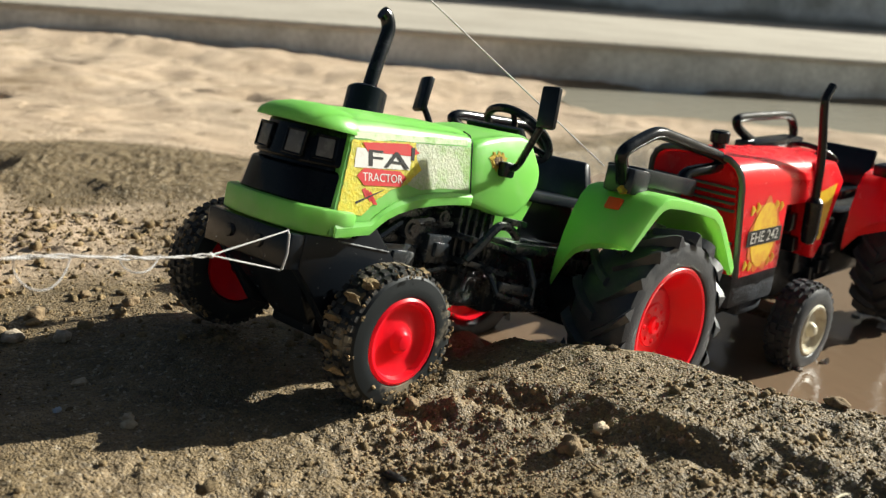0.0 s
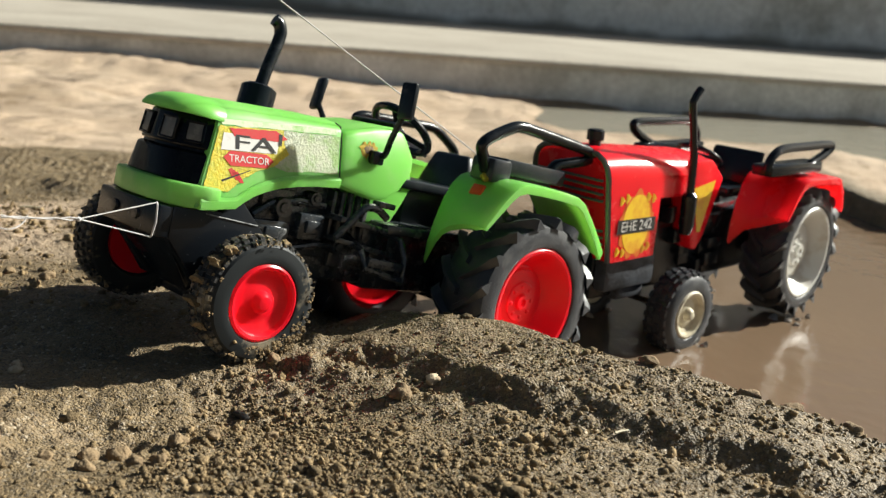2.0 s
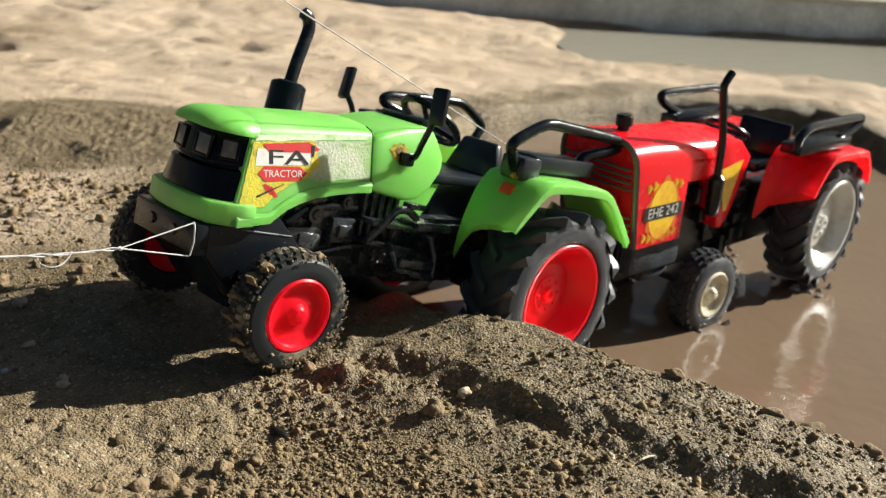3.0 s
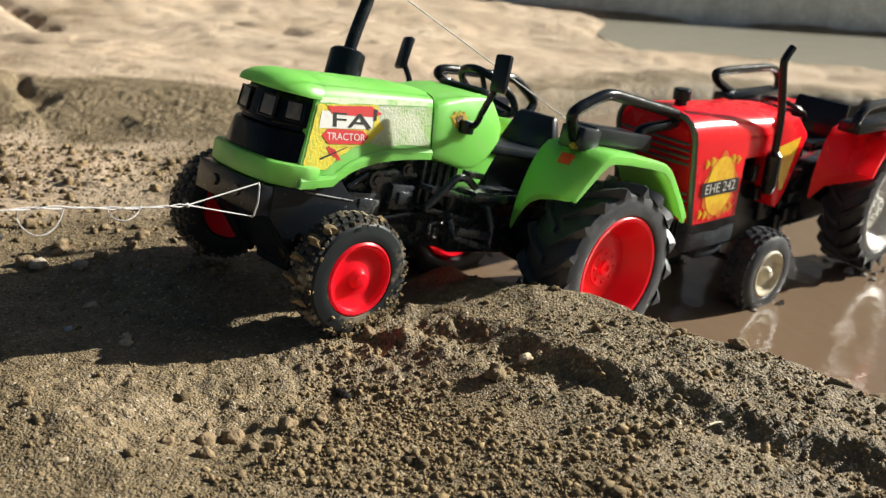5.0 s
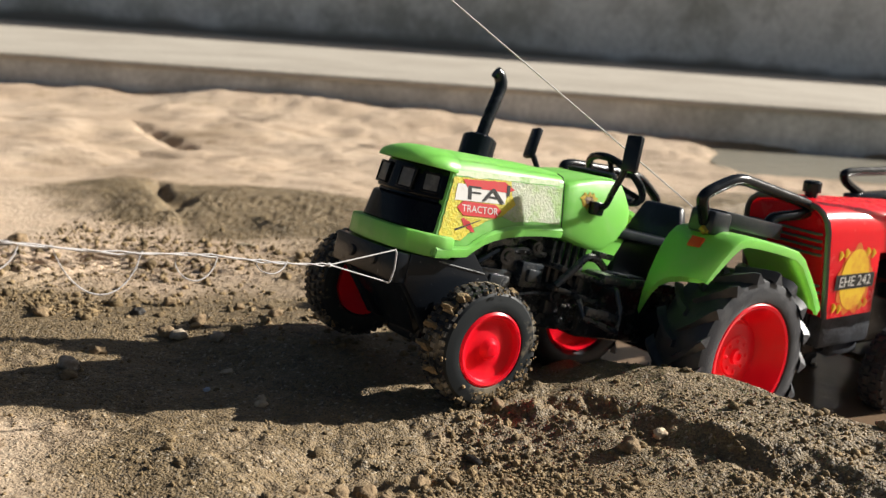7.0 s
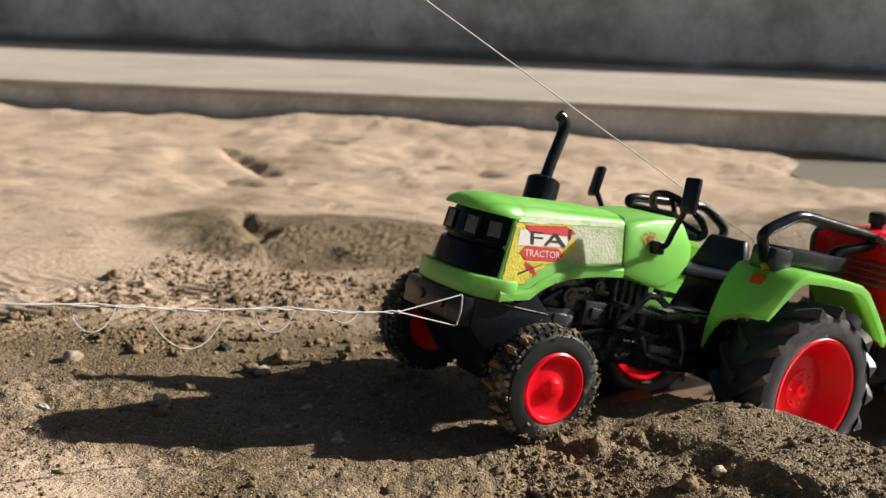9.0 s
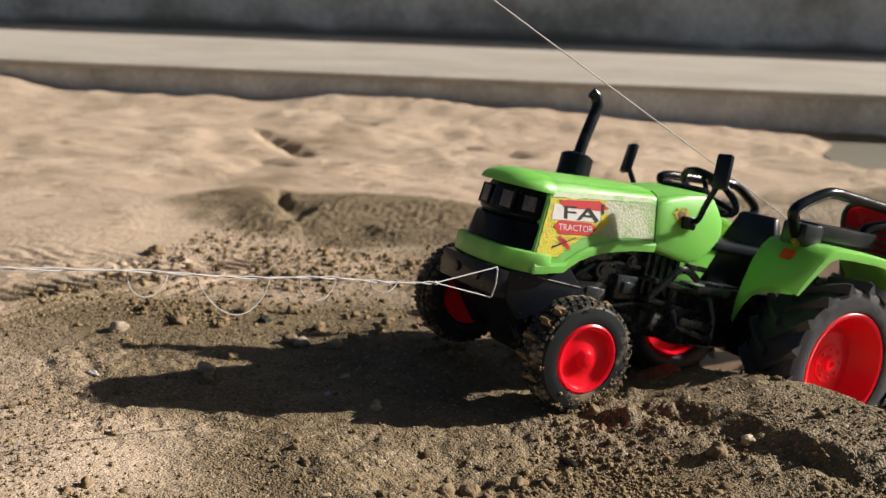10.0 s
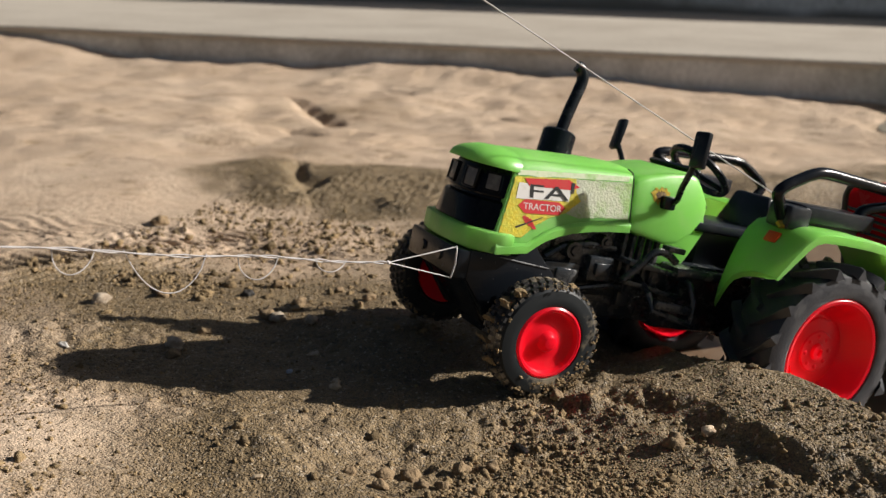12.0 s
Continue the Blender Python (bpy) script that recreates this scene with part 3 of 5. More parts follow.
def strip(y0, y1, z0, z1, wobble, seed):
    """A long block with a slightly uneven front edge; metres."""
    bm = bmesh.new()
    rings = []
    for k in range(241):
        x = -12 + k * 0.1
        w = wobble * noise.noise(Vector((x * 2.3, seed, 0))) + 0.5 * wobble * noise.noise(Vector((x * 7, seed, 3)))
        r = 0.012
        rings.append([bm.verts.new(q) for q in ((x, y0 + w, z0), (x, y0 + w, z1 - r), (x, y0 + w + r * 0.3, z1 - r * 0.3), (x, y0 + w + r, z1 + w * 0.2), (x, y1, z1), (x, y1, z0))])
    for a, b in zip(rings, rings[1:]):
        for i in range(6):
            bm.faces.new((a[i], b[i], b[(i + 1) % 6], a[(i + 1) % 6]))
    return bm


ob = tagged(part("kerb", strip(0.0, 1.9, -0.2, 0.058, 0.008, 1.0), CONCRETE), "low grey cement kerb face in the shade", "kerb", kind="structure")
ob.matrix_world = KERB
ob = tagged(part("ledge", strip(-0.004, 1.88, 0.0585, 0.066, 0.006, 4.0), LEDGE), "pale sunlit cement ledge on top of the kerb", "ledge", kind="structure")
ob.matrix_world = KERB
ob = tagged(part("wall_back", strip(1.86, 2.08, 0.0, 1.2, 0.006, 9.0), WALL), "stained grey plastered wall with a darker foot", "wall", kind="structure")
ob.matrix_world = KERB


# ---- wheels ----
def tyre_body(rim, outer, half):
    p = [(rim, half * 0.86), (rim + 0.8, half * 0.97), (rim + 2.2, half), (outer - 6, half * 0.99), (outer - 3, half * 0.93), (outer - 1.2, half * 0.72), (outer - 0.6, half * 0.3)]
    return lathe(p + [(r, -y) for r, y in p[::-1]] + [(rim - 1.5, -half * 0.6), (rim - 1.5, half * 0.6)], 72, closed=True)


def lug(points, r0, r1):
    """A rubber block on the tread: its foot and top are the same outline of (angle, y), the top drawn in; millimetres."""
    bm = bmesh.new()
    ca, cy = sum(a for a, y in points) / len(points), sum(y for a, y in points) / len(points)
    low = [bm.verts.new(Vector((r0 * math.cos(a), y, r0 * math.sin(a))) / 1000) for a, y in points]
    top = [bm.verts.new(Vector((r1 * math.cos(ca + (a - ca) * 0.8), cy + (y - cy) * 0.92, r1 * math.sin(ca + (a - ca) * 0.8))) / 1000) for a, y in points]
    n = len(points)
    bm.faces.new(top)
    for i in range(n):
        bm.faces.new((low[i], low[(i + 1) % n], top[(i + 1) % n], top[i]))
    return bm


def rear_tread(outer, half, count, turn=1):
    """Slanted ribs with broad feet and sharp crests that end in pointed teeth at the shoulder; millimetres."""
    out = []
    for i in range(count):
        for s in (1, -1):
            a0 = 2 * math.pi * (i + (0.5 if s < 0 else 0)) / count
            bm = bmesh.new()
            rows = []
            for t, foot, crest, rise in ((0.0, 0.10, 0.035, -0.4), (0.35, 0.11, 0.03, 0.0), (0.7, 0.115, 0.024, 0.0), (0.92, 0.13, 0.016, 0.2), (1.03, 0.13, 0.008, -0.6)):
                a, y = a0 + 0.30 * turn * t ** 1.3, s * half * max(t, -0.05)
                lower = outer - 4.4 - (1.4 if t > 1 else 0)
                rows.append([bm.verts.new(Vector((r * math.cos(a + w), y, r * math.sin(a + w))) / 1000) for w, r in ((-foot * 0.45, lower), (-crest, outer + rise), (crest, outer + rise), (foot * 0.75, lower))])
            for p_, q_ in zip(rows, rows[1:]):
                for k in range(3):
                    bm.faces.new((p_[k], q_[k], q_[k + 1], p_[k + 1]))
            bm.faces.new(rows[0])
            bm.faces.new(rows[-1][::-1])
            out.append(bm)
    return joined(*out)


def front_tread(outer, half, count):
    out = []
    for i in range(count):
        for row, (y0, y1) in enumerate(((-0.84, -0.58), (-0.45, -0.08), (0.08, 0.45), (0.58, 0.84))):
            a = 2 * math.pi * (i + (0.5 if row % 2 else 0)) / count
            w = 2 * math.pi / count * 0.34
            out.append(lug([(a - w, y0 * half), (a + w, y0 * half), (a + w, y1 * half), (a - w, y1 * half)], outer - (2.6 if row in (0, 3) else 1.6), outer - (0.9 if row in (0, 3) else 0)))
    return joined(*out)


def rear_rim(rim, half, depth):
    """A deep dished rim with a raised hub plate and a ring of bosses; outer side towards +y."""
    o = half * 0.9
    p = [(0, -o * 0.6), (rim - 4, -o * 0.6), (rim - 2, -o), (rim + 0.3, o - 2), (rim + 0.4, o), (rim - 0.6, o + 0.9), (rim - 2.2, o + 0.6), (rim - 3.2, o - 0.6), (rim * 0.80, o - depth * 0.55), (rim * 0.63, o - depth), (rim * 0.58, o - depth + 0.2),
         (rim * 0.56, o - depth + 1.4), (rim * 0.36, o - depth + 2.1), (rim * 0.34, o - depth + 2.8), (rim * 0.15, o - depth + 2.9), (rim * 0.13, o - depth + 4.4), (rim * 0.07, o - depth + 4.6), (rim * 0.06, o - depth + 3.0), (0, o - depth + 3.0)]
    bits = [lathe(p, 56)]
    for k in range(8):
        a = 2 * math.pi * k / 8
        b = lathe([(1.2, 0), (1.1, 0.6), (0.7, 0.9), (0, 1.0)], 10)
        b.transform(Matrix.Translation((math.cos(a) * rim * 0.26 / 1000, (o - depth + 2.6) / 1000, math.sin(a) * rim * 0.26 / 1000)))
        bits.append(b)
    return joined(*bits)


def front_rim(rim, half):
    o = half * 0.9
    return lathe([(0, -o * 0.7), (rim * 0.5, -o * 0.7), (rim - 1.5, -o), (rim - 1, -o - 0.2), (rim + 0.3, o - 1.5), (rim + 0.3, o + 0.2), (rim - 0.8, o + 1.0), (rim - 2.0, o + 0.6), (rim - 2.8, o - 1.6), (rim * 0.62, o - 2.6), (rim * 0.45, o - 1.9), (rim * 0.30, o - 1.4),
                  (rim * 0.28, o - 0.9), (rim * 0.25, o + 0.2), (rim * 0.20, o + 0.9), (rim * 0.17, o + 1.5), (rim * 0.08, o + 1.8), (0, o + 1.8)], 48)


def wheel(parent, name, rim_bm, rim_mat, tyre_bm, tread_bm, tread_mat, at, side, steer=0.0, spin=0.0, tyre_mat=RUBBER):
    """A rim with its tyre and tread under it. side: 1 for the left of the tractor, -1 for the right."""
    m = Matrix.Translation(Vector(at) / 1000) @ pose(0, 0, 0, 0, 0, steer + (0 if side > 0 else 180)) @ pose(0, 0, 0, 0, spin, 0)
    rim = part(name, rim_bm, rim_mat, parent)
    rim.matrix_local = m
    part("tyre", tyre_bm, tyre_mat, rim, "black rubber tyre")
    part("tread", tread_bm, tread_mat, rim, "raised rubber tread lugs caked with sand")
    return rim


# ---- the green tractor ----
def side_y(x, z):
    """Half width of the green bonnet's flat side."""
    return 27.0 - (x - 100) * 0.025 - (z - 38.5) * 0.23


def decal(outline, lift, y_at):
    """A thin paper shape on a side, from an outline in x and z, raised by lift; millimetres."""
    bm = bmesh.new()
    top = [bm.verts.new(Vector((x, y_at(x, z) + lift, z)) / 1000) for x, z in outline]
    low = [bm.verts.new(Vector((x, y_at(x, z) + lift - 0.14, z)) / 1000) for x, z in outline]
    bm.faces.new(top)
    bm.faces.new(low[::-1])
    n = len(outline)
    for i in range(n):
        bm.faces.new((top[i], low[i], low[(i + 1) % n], top[(i + 1) % n]))
    bmesh.ops.triangulate(bm, faces=[f for f in bm.faces if len(f.verts) > 4])
    return bm


def ragged(points, amount, seed):
    """An outline with small torn steps along its edges."""
    out = []
    for i, (a, b) in enumerate(zip(points, points[1:] + points[:1])):
        n = max(2, int(math.hypot(b[0] - a[0], b[1] - a[1]) / 1.2))
        for k in range(n):
            t = k / n
            w = amount * noise.noise(Vector((i * 3.7 + t * n * 0.6, seed, 0))) if k else 0
            out.append((a[0] + (b[0] - a[0]) * t + w, a[1] + (b[1] - a[1]) * t + w * 0.8))
    return out


def slab(plan, z0, z1, bevel=0.8):
    """A plan outline in x and y raised from z0 to z1; millimetres."""
    bm = bmesh.new()
    a = [bm.verts.new(Vector((x, y, z0)) / 1000) for x, y in plan]
    b = [bm.verts.new(Vector((x, y, z1)) / 1000) for x, y in plan]
    bm.faces.new(a[::-1])
    bm.faces.new(b)
    n = len(plan)
    for i in range(n):
        bm.faces.new((a[i], a[(i + 1) % n], b[(i + 1) % n], b[i]))
    bmesh.ops.recalc_face_normals(bm, faces=bm.faces)
    if bevel:
        bmesh.ops.bevel(bm, geom=bm.edges[:], offset=bevel / 1000, segments=2, affect="EDGES", profile=0.5)
    return bm


def mirrored(points):
    return points + [(x, -y) for x, y in points[::-1]]


def at_rest(name, origin, yaw, pitch, roll, label):
    """The empty of a tractor: x ahead, y to its left, z up; pitch: nose up, roll: left side up."""
    e = new(name)
    e.empty_display_size = 0.02
    e.matrix_world = Matrix.Translation(origin) @ pose(0, 0, 0, 0, 0, yaw) @ pose(0, 0, 0, 0, -pitch, 0) @ pose(0, 0, 0, roll, 0, 0)
    return tagged(e, label, "toy tractor", "toy tractors on the bank")


GREEN_AT = dict(origin=(0.0608, 0.4638, 0.0116), yaw=-134.5, pitch=12.0, roll=1.1)
green = at_rest("toy_tractor", label="bright green plastic toy tractor with red rims climbing a sandy bank", **GREEN_AT)


def bonnet_ring(x, zb, zs, zt, wide=None, lean=0.0):
    y0, y1 = side_y(x, zb), side_y(x, zs)
    if wide:
        y0, y1 = wide, wide
    left = [(y0, zb), (y1 * 0.5 + y0 * 0.5, (zb + zs) / 2), (y1, zs), (y1 * 0.955, zs + (zt - zs) * 0.30), (y1 * 0.86, zs + (zt - zs) * 0.58), (y1 * 0.68, zs + (zt - zs) * 0.80), (y1 * 0.40, zs + (zt - zs) * 0.95), (0, zt)]
    return [(x - lean * (z - 30), y, z) for y, z in left] + [(x - lean * (z - 30), -y, z) for y, z in left[-2::-1]]


bottoms = [(168.8, 21), (152.5, 23.3), (149, 26), (144, 29.3), (138, 32.0), (130, 34.6), (121, 36.4), (111, 37.8), (98.4, 38.8)]
bonnet = part("bonnet", loft([bonnet_ring(x, zb, 56.6 + (164 - x) * 0.093, 65.0 + min(2.4, max(0, 165 - x) * 0.045), None, 0.24 if x > 160 else 0.0) for x, zb in bottoms]), GREEN, green, "green bonnet with a moulded arch over the wheel", 28)
part("bonnet_visor", loft([bonnet_ring(x, 56.6 + (x - 163) * 0.05, 57.2 + (x - 163) * 0.05, top, wide) for x, top, wide in ((156, 65.0, 20.6), (160, 65.1, 21.4), (163, 65.2, 22.2), (168, 64.9, 21.6), (173, 63.8, 19.4), (176.6, 62.2, 16.6), (178.6, 60.4, 13.4), (179.6, 58.6, 10.8))]), GREEN, bonnet, smooth=60)
lip = []
for x, zb in bottoms:
    y = side_y(x, zb)
    lip.append([(x, y - 1, zb - 0.7), (x, y + 1.0, zb - 0.7), (x, y + 1.1, zb + 2.6), (x, y - 0.2, zb + 3.9), (x, y - 2, zb + 3.9)])
part("arch_lip", loft(lip), GREEN, bonnet, smooth=40)
part("arch_lip", loft([[(x, -y, z) for x, y, z in r] for r in lip]), GREEN, bonnet, smooth=40)
part("front_band", slab(mirrored([(160, 0.1), (160, 30.2), (166, 30.2), (173, 27.6), (179.6, 23.0), (182.2, 12), (182.8, 0.1)]), 20.2, 29.8, 1.4), GREEN, bonnet, smooth=40)
for s in (1, -1):
    # pale strip on the crease: scuffs, plus a highlight put into the colour
    crease = [(161 - 6 * k, 56.6 + (3 + 6 * k) * 0.093) for k in range(11)]
    edge_up = [(x, z + 0.9 + 0.8 * abs(noise.noise(Vector((x * 0.3, 2, s))))) for x, z in crease]
    edge_low = [(x, z - 1.2 - 1.2 * abs(noise.noise(Vector((x * 0.4, 7, s))))) for x, z in crease]
    part("scuffed_edge", decal(edge_up + edge_low[::-1], 0.12, lambda x, z: side_y(x, z) if s > 0 else -side_y(x, z) - 0.12), SCUFF_SHINE, bonnet, "whitish edge with scuffs and a painted highlight")
SEAM = [(98.3, side_y(98.3, z) + 0.05, z) for z in (39.0, 45.0, 52.0, 59.0, 62.4)] + [(98.3, 19.6, 65.2), (98.3, 15.6, 66.4)]
part("seam", tube(SEAM, 0.3, 6), INK_BLACK, bonnet, "dark seam between bonnet and cowl")
cowl = part("cowl", prism([(98, 38.8), (98, 62.6), (90, 65.6), (79, 68.4), (66, 70.6), (59.5, 69.5), (56, 65), (51.5, 57), (52.5, 50), (60, 41), (68, 35.6), (75, 34.6)], -27.6, 27.6, 2.6, lambda x, z: 1 - max(0, z - 38) * 0.0078), GREEN, green, "green cowl behind a moulded seam", 40)
part("dashboard", prism([(64, 72.4), (60, 73.6), (44.5, 54.5), (48, 52)], -16, 16, 1.0), BLACK, cowl, "black dashboard")
part("under_cowl_panel", prism([(54, 22.5), (84.5, 24), (87, 42), (60, 50), (46, 50), (43, 43), (49, 31)], -16.5, 16.5, 1.2), GREEN, cowl)

def grille_plan(z, k=0.0):
    """The grille's outline at one height: it narrows upwards, with canted corners; k draws it in."""
    w = 27.0 - (z - 29.6) * 0.23
    up = z - 29.6
    f = 179.8 - up * 0.12
    half = [(150, w - k - 0.6), (166.2 - 0.24 * up, w - k - 0.6), (168.2 - 0.24 * up - k, w - 1.4 - k), (173.4 - 0.17 * up - k, w - 4.6), (177.0 - 0.15 * up - k, w - 8.0), (179.0 - 0.13 * up - k, w - 12), (f - k, w - 18.5), (f + 0.4 - k, 0)]
    return [(x, y, z) for x, y in half] + [(x, -y, z) for x, y in half[-2::-1]]


levels = [(29.6, 0.8), (30.4, 0.0), (40.6, -0.5), (41.6, -0.4), (42.3, 0.5), (42.6, 1.8), (43.6, 1.8), (43.9, 0.5), (44.6, 0.0), (56.2, 0.0), (57.0, 0.6)]
grille = part("grille", loft([grille_plan(z, k) for z, k in levels]), GRILLE, green, "glossy black grille with moulded headlamp panels", 25)
for y, x, turn in ((-8.8, 176.9, -8), (9.0, 176.9, 8)):
    b = box(-1, 0.35, -3.9, 3.9, -3.9, 3.9, 0.3)
    b.transform(pose(x / 1000, y / 1000, 0.0502, 0, -7, turn))
    part("headlamp", b, LAMP, grille, "smoky grey headlamp")
    b = joined(*[box(-0.8, 0.75, -4.8 if v else u, 4.8 if v else u + 1.0, u if v else -4.8, u + 1.0 if v else 4.8, 0.3) for u in (-4.9, 3.9) for v in (0, 1)])
    b.transform(pose(x / 1000, y / 1000, 0.0502, 0, -7, turn))
    part("headlamp_frame", b, GRILLE, grille)
for s in (1, -1):
    for z, tall, wide, y, x in ((50.2, 4.6, 4.2, 17.9, 170.2),):
        b = joined(box(-0.6, 0.7, -wide, wide, tall - 1.0, tall, 0.3), box(-0.6, 0.7, -wide, wide, -tall, -tall + 1.0, 0.3), box(-0.6, 0.7, -wide, -wide + 1.0, -tall, tall, 0.3), box(-0.6, 0.7, wide - 1.0, wide, -tall, tall, 0.3))
        b.transform(pose(x / 1000, s * y / 1000, z / 1000, 0, -9, 48 * s))
        part("headlamp_frame", b, GRILLE, grille)
        b = box(-0.5, 0.25, -wide + 1.2, wide - 1.2, -tall + 1.2, tall - 1.2, 0.2)
        b.transform(pose(x / 1000, s * y / 1000, z / 1000, 0, -9, 48 * s))
        part("corner_lamp", b, LAMP, grille, "smoky grey corner lamp")

front = part("front_frame", prism([(178, 20), (178, 7), (166, -6), (156, -17), (147, -17), (136, -4), (127, 4), (125, 6.0), (149, 28.5), (155, 20.4)], -25.6, 25.6, 0.9, lambda x, z: 0.95 if z > 6 else 0.40 + 0.55 * (z + 17) / 23), FRAME_BLACK, green, "scuffed black front frame")
for s in (1, -1):
    part("side_plate", prism([(178, 20), (178, 7), (169, -3), (158, -16), (152, -17), (137, 1), (127, 4.2), (125, 5.8), (149, 28.2), (155, 20.2)], 20.5 * s, 25.9 * s, 0.7), FRAME_BLACK, front)
    # thin pale line across the side plate
    part("scuffed_edge", tube([(163, 26.0 * s, 18.6), (150, 26.05 * s, 17.4), (137, 26.0 * s, 16.2)], 0.32, 6), PALE_LINE, front, "thin pale line on the side plate")
bumper = part("bumper", box(174, 183.6, -25.4, 25.4, 6.8, 19.8, 1.0), FRAME_BLACK, front)
for y in (-10, 8):
    b = lathe([(0, 1.5), (2.2, 1.4), (2.5, 1.0), (2.6, -1)], 16)
    b.transform(pose(0.1832, y / 1000, 0.0135, 0, 0, -90))
    part("bumper_stud", b, BLACK, bumper)
part("front_axle", joined(tube([(150, -46, -7), (146, -14, -12), (142, 36, -12.5)], 4, 10), box(139, 155, -13, 13, -21, -6, 2)), BLACK, green, "black front axle")

rng = random.Random(4)
bits = [box(56, 146, -14, 14, 3, 40, 1.5)]
for k in range(26):
    x, z, s = rng.uniform(60, 132), rng.uniform(6, 32), rng.choice((1, -1, 1))
    dx, dz, dy = rng.uniform(3, 10), rng.uniform(2.5, 7), rng.uniform(1.0, 5)
    bits.append(box(x - dx, x + dx, min(s * 12, s * (14 + dy)), max(s * 12, s * (14 + dy)), z - dz, z + dz, 0.8))
for x in (72, 77, 82, 87, 92):
    bits.append(box(x - 1.2, x + 1.2, -19, 19, 14, 36, 0.5))
bits += [box(98, 112, 12, 22, 12, 24, 1.2), box(101, 109, 20, 24, 15, 21, 0.8), box(116, 128, 12, 20, 8, 16, 1.0), tube([(96, 17, 28), (112, 18, 29), (126, 17, 26), (134, 16, 20)], 1.8, 8), tube([(70, 18, 11), (98, 19, 10), (118, 18, 6)], 1.5, 8)]
for x, z, r in ((104, 31, 3.0), (121, 25, 4.2), (86, 10, 3.4)):
    b = lathe([(0, 5), (r * 0.5, 5), (r * 0.6, 4), (r, 4), (r * 1.05, 3.2), (r * 1.05, -3)], 14)
    b.transform(pose(x / 1000, 0.0165, z / 1000, 0, 0, 0))
    bits.append(b)
part("engine", joined(*bits), ENGINE, green, "black moulded engine", 30)["kind"] = "stuff"
part("gearbox", joined(box(-22, 62, -16, 16, -10, 24, 3), box(55, 112, -13, 13, -8, 16, 2.5)), ENGINE, green, "black gearbox casting")
part("floor_plate", box(2, 66, -30, 30, 20, 25, 1.5), ENGINE, green)
# second box is an added, unseen block behind the axle that stops sunlight underneath
part("rear_axle", joined(box(-14, 13, -46, 46, -13, 11, 3), box(-44, -10, -37, 37, -16, 14, 3)), BLACK, green)
for s in (1, -1):
    part("footstep", joined(tube([(80, 18 * s, 16), (82, 33 * s, 11), (81, 36 * s, 4), (57, 37 * s, -1), (57, 36 * s, 10), (59, 33 * s, 18), (60, 18 * s, 20)], 1.7, 8), box(58, 81, min(32 * s, 38 * s), max(32 * s, 38 * s), -0.6, 3.6, 0.8, pose(0, 0, 0, 0, -4, 0)), prism([(96, 26), (66, 22.5), (66, 19.8), (96, 23.2)], 13 * s, 31 * s, 0.6), prism([(94, 16), (56, 10.5), (56, 8), (94, 13.2)], 12 * s, 27 * s, 0.6)), ENGINE, green)
    part("pedal", joined(tube(smooth_path([(97, 30 * s, 16), (91, 32 * s, 24), (86, 33 * s, 30.6), (82, 33 * s, 32), (77, 33 * s, 31.4), (71, 33 * s, 28)], 3), 1.9, 8), box(70, 80, min(29 * s, 35 * s), max(29 * s, 35 * s), 28.6, 31.4, 0.6, pose(0, 0, 0, 0, -3, 0))), ENGINE, green)


def fender(parent, mat, top_in, top_out, y0, y1, lip_drop, name="fender"):
    """A bent mudguard between an inner and an outer line, with a hanging outer lip; millimetres, mirrored by the sign of y."""
    rings = []
    s = 1 if y1 > 0 else -1
    across = ((0.0, 0.0), (0.05, 0.14), (0.10, 0.30), (0.18, 0.52), (0.28, 0.72), (0.42, 0.86), (0.62, 0.96), (0.82, 1.0))
    for i, ((xi, zi), (xo, zo)) in enumerate(zip(top_in, top_out)):
        drop = lip_drop * (0.2, 0.3, 0.6, 0.9, 1.0)[min(i, 4)]
        over = [(xi * (1 - w) + xo * w, y0 + (y1 - y0) * u, zi * (1 - w) + zo * w + 0.4 * (u > 0)) for u, w in across]
        under = [(x * 0.965, y, z - 2.4) for x, y, z in over[::-1]]
        rings.append(over + [(xo, y1 - 1.2 * s, zo), (xo, y1, zo - 0.8), (xo * 0.97, y1, zo - drop), (xo * 0.97, y1 - 2.2 * s, zo - drop), (xo * 0.96, y1 - 2.6 * s, zo - min(3.0, drop * 0.7))] + under)
    return part(name, loft(rings), mat, parent, smooth=32)


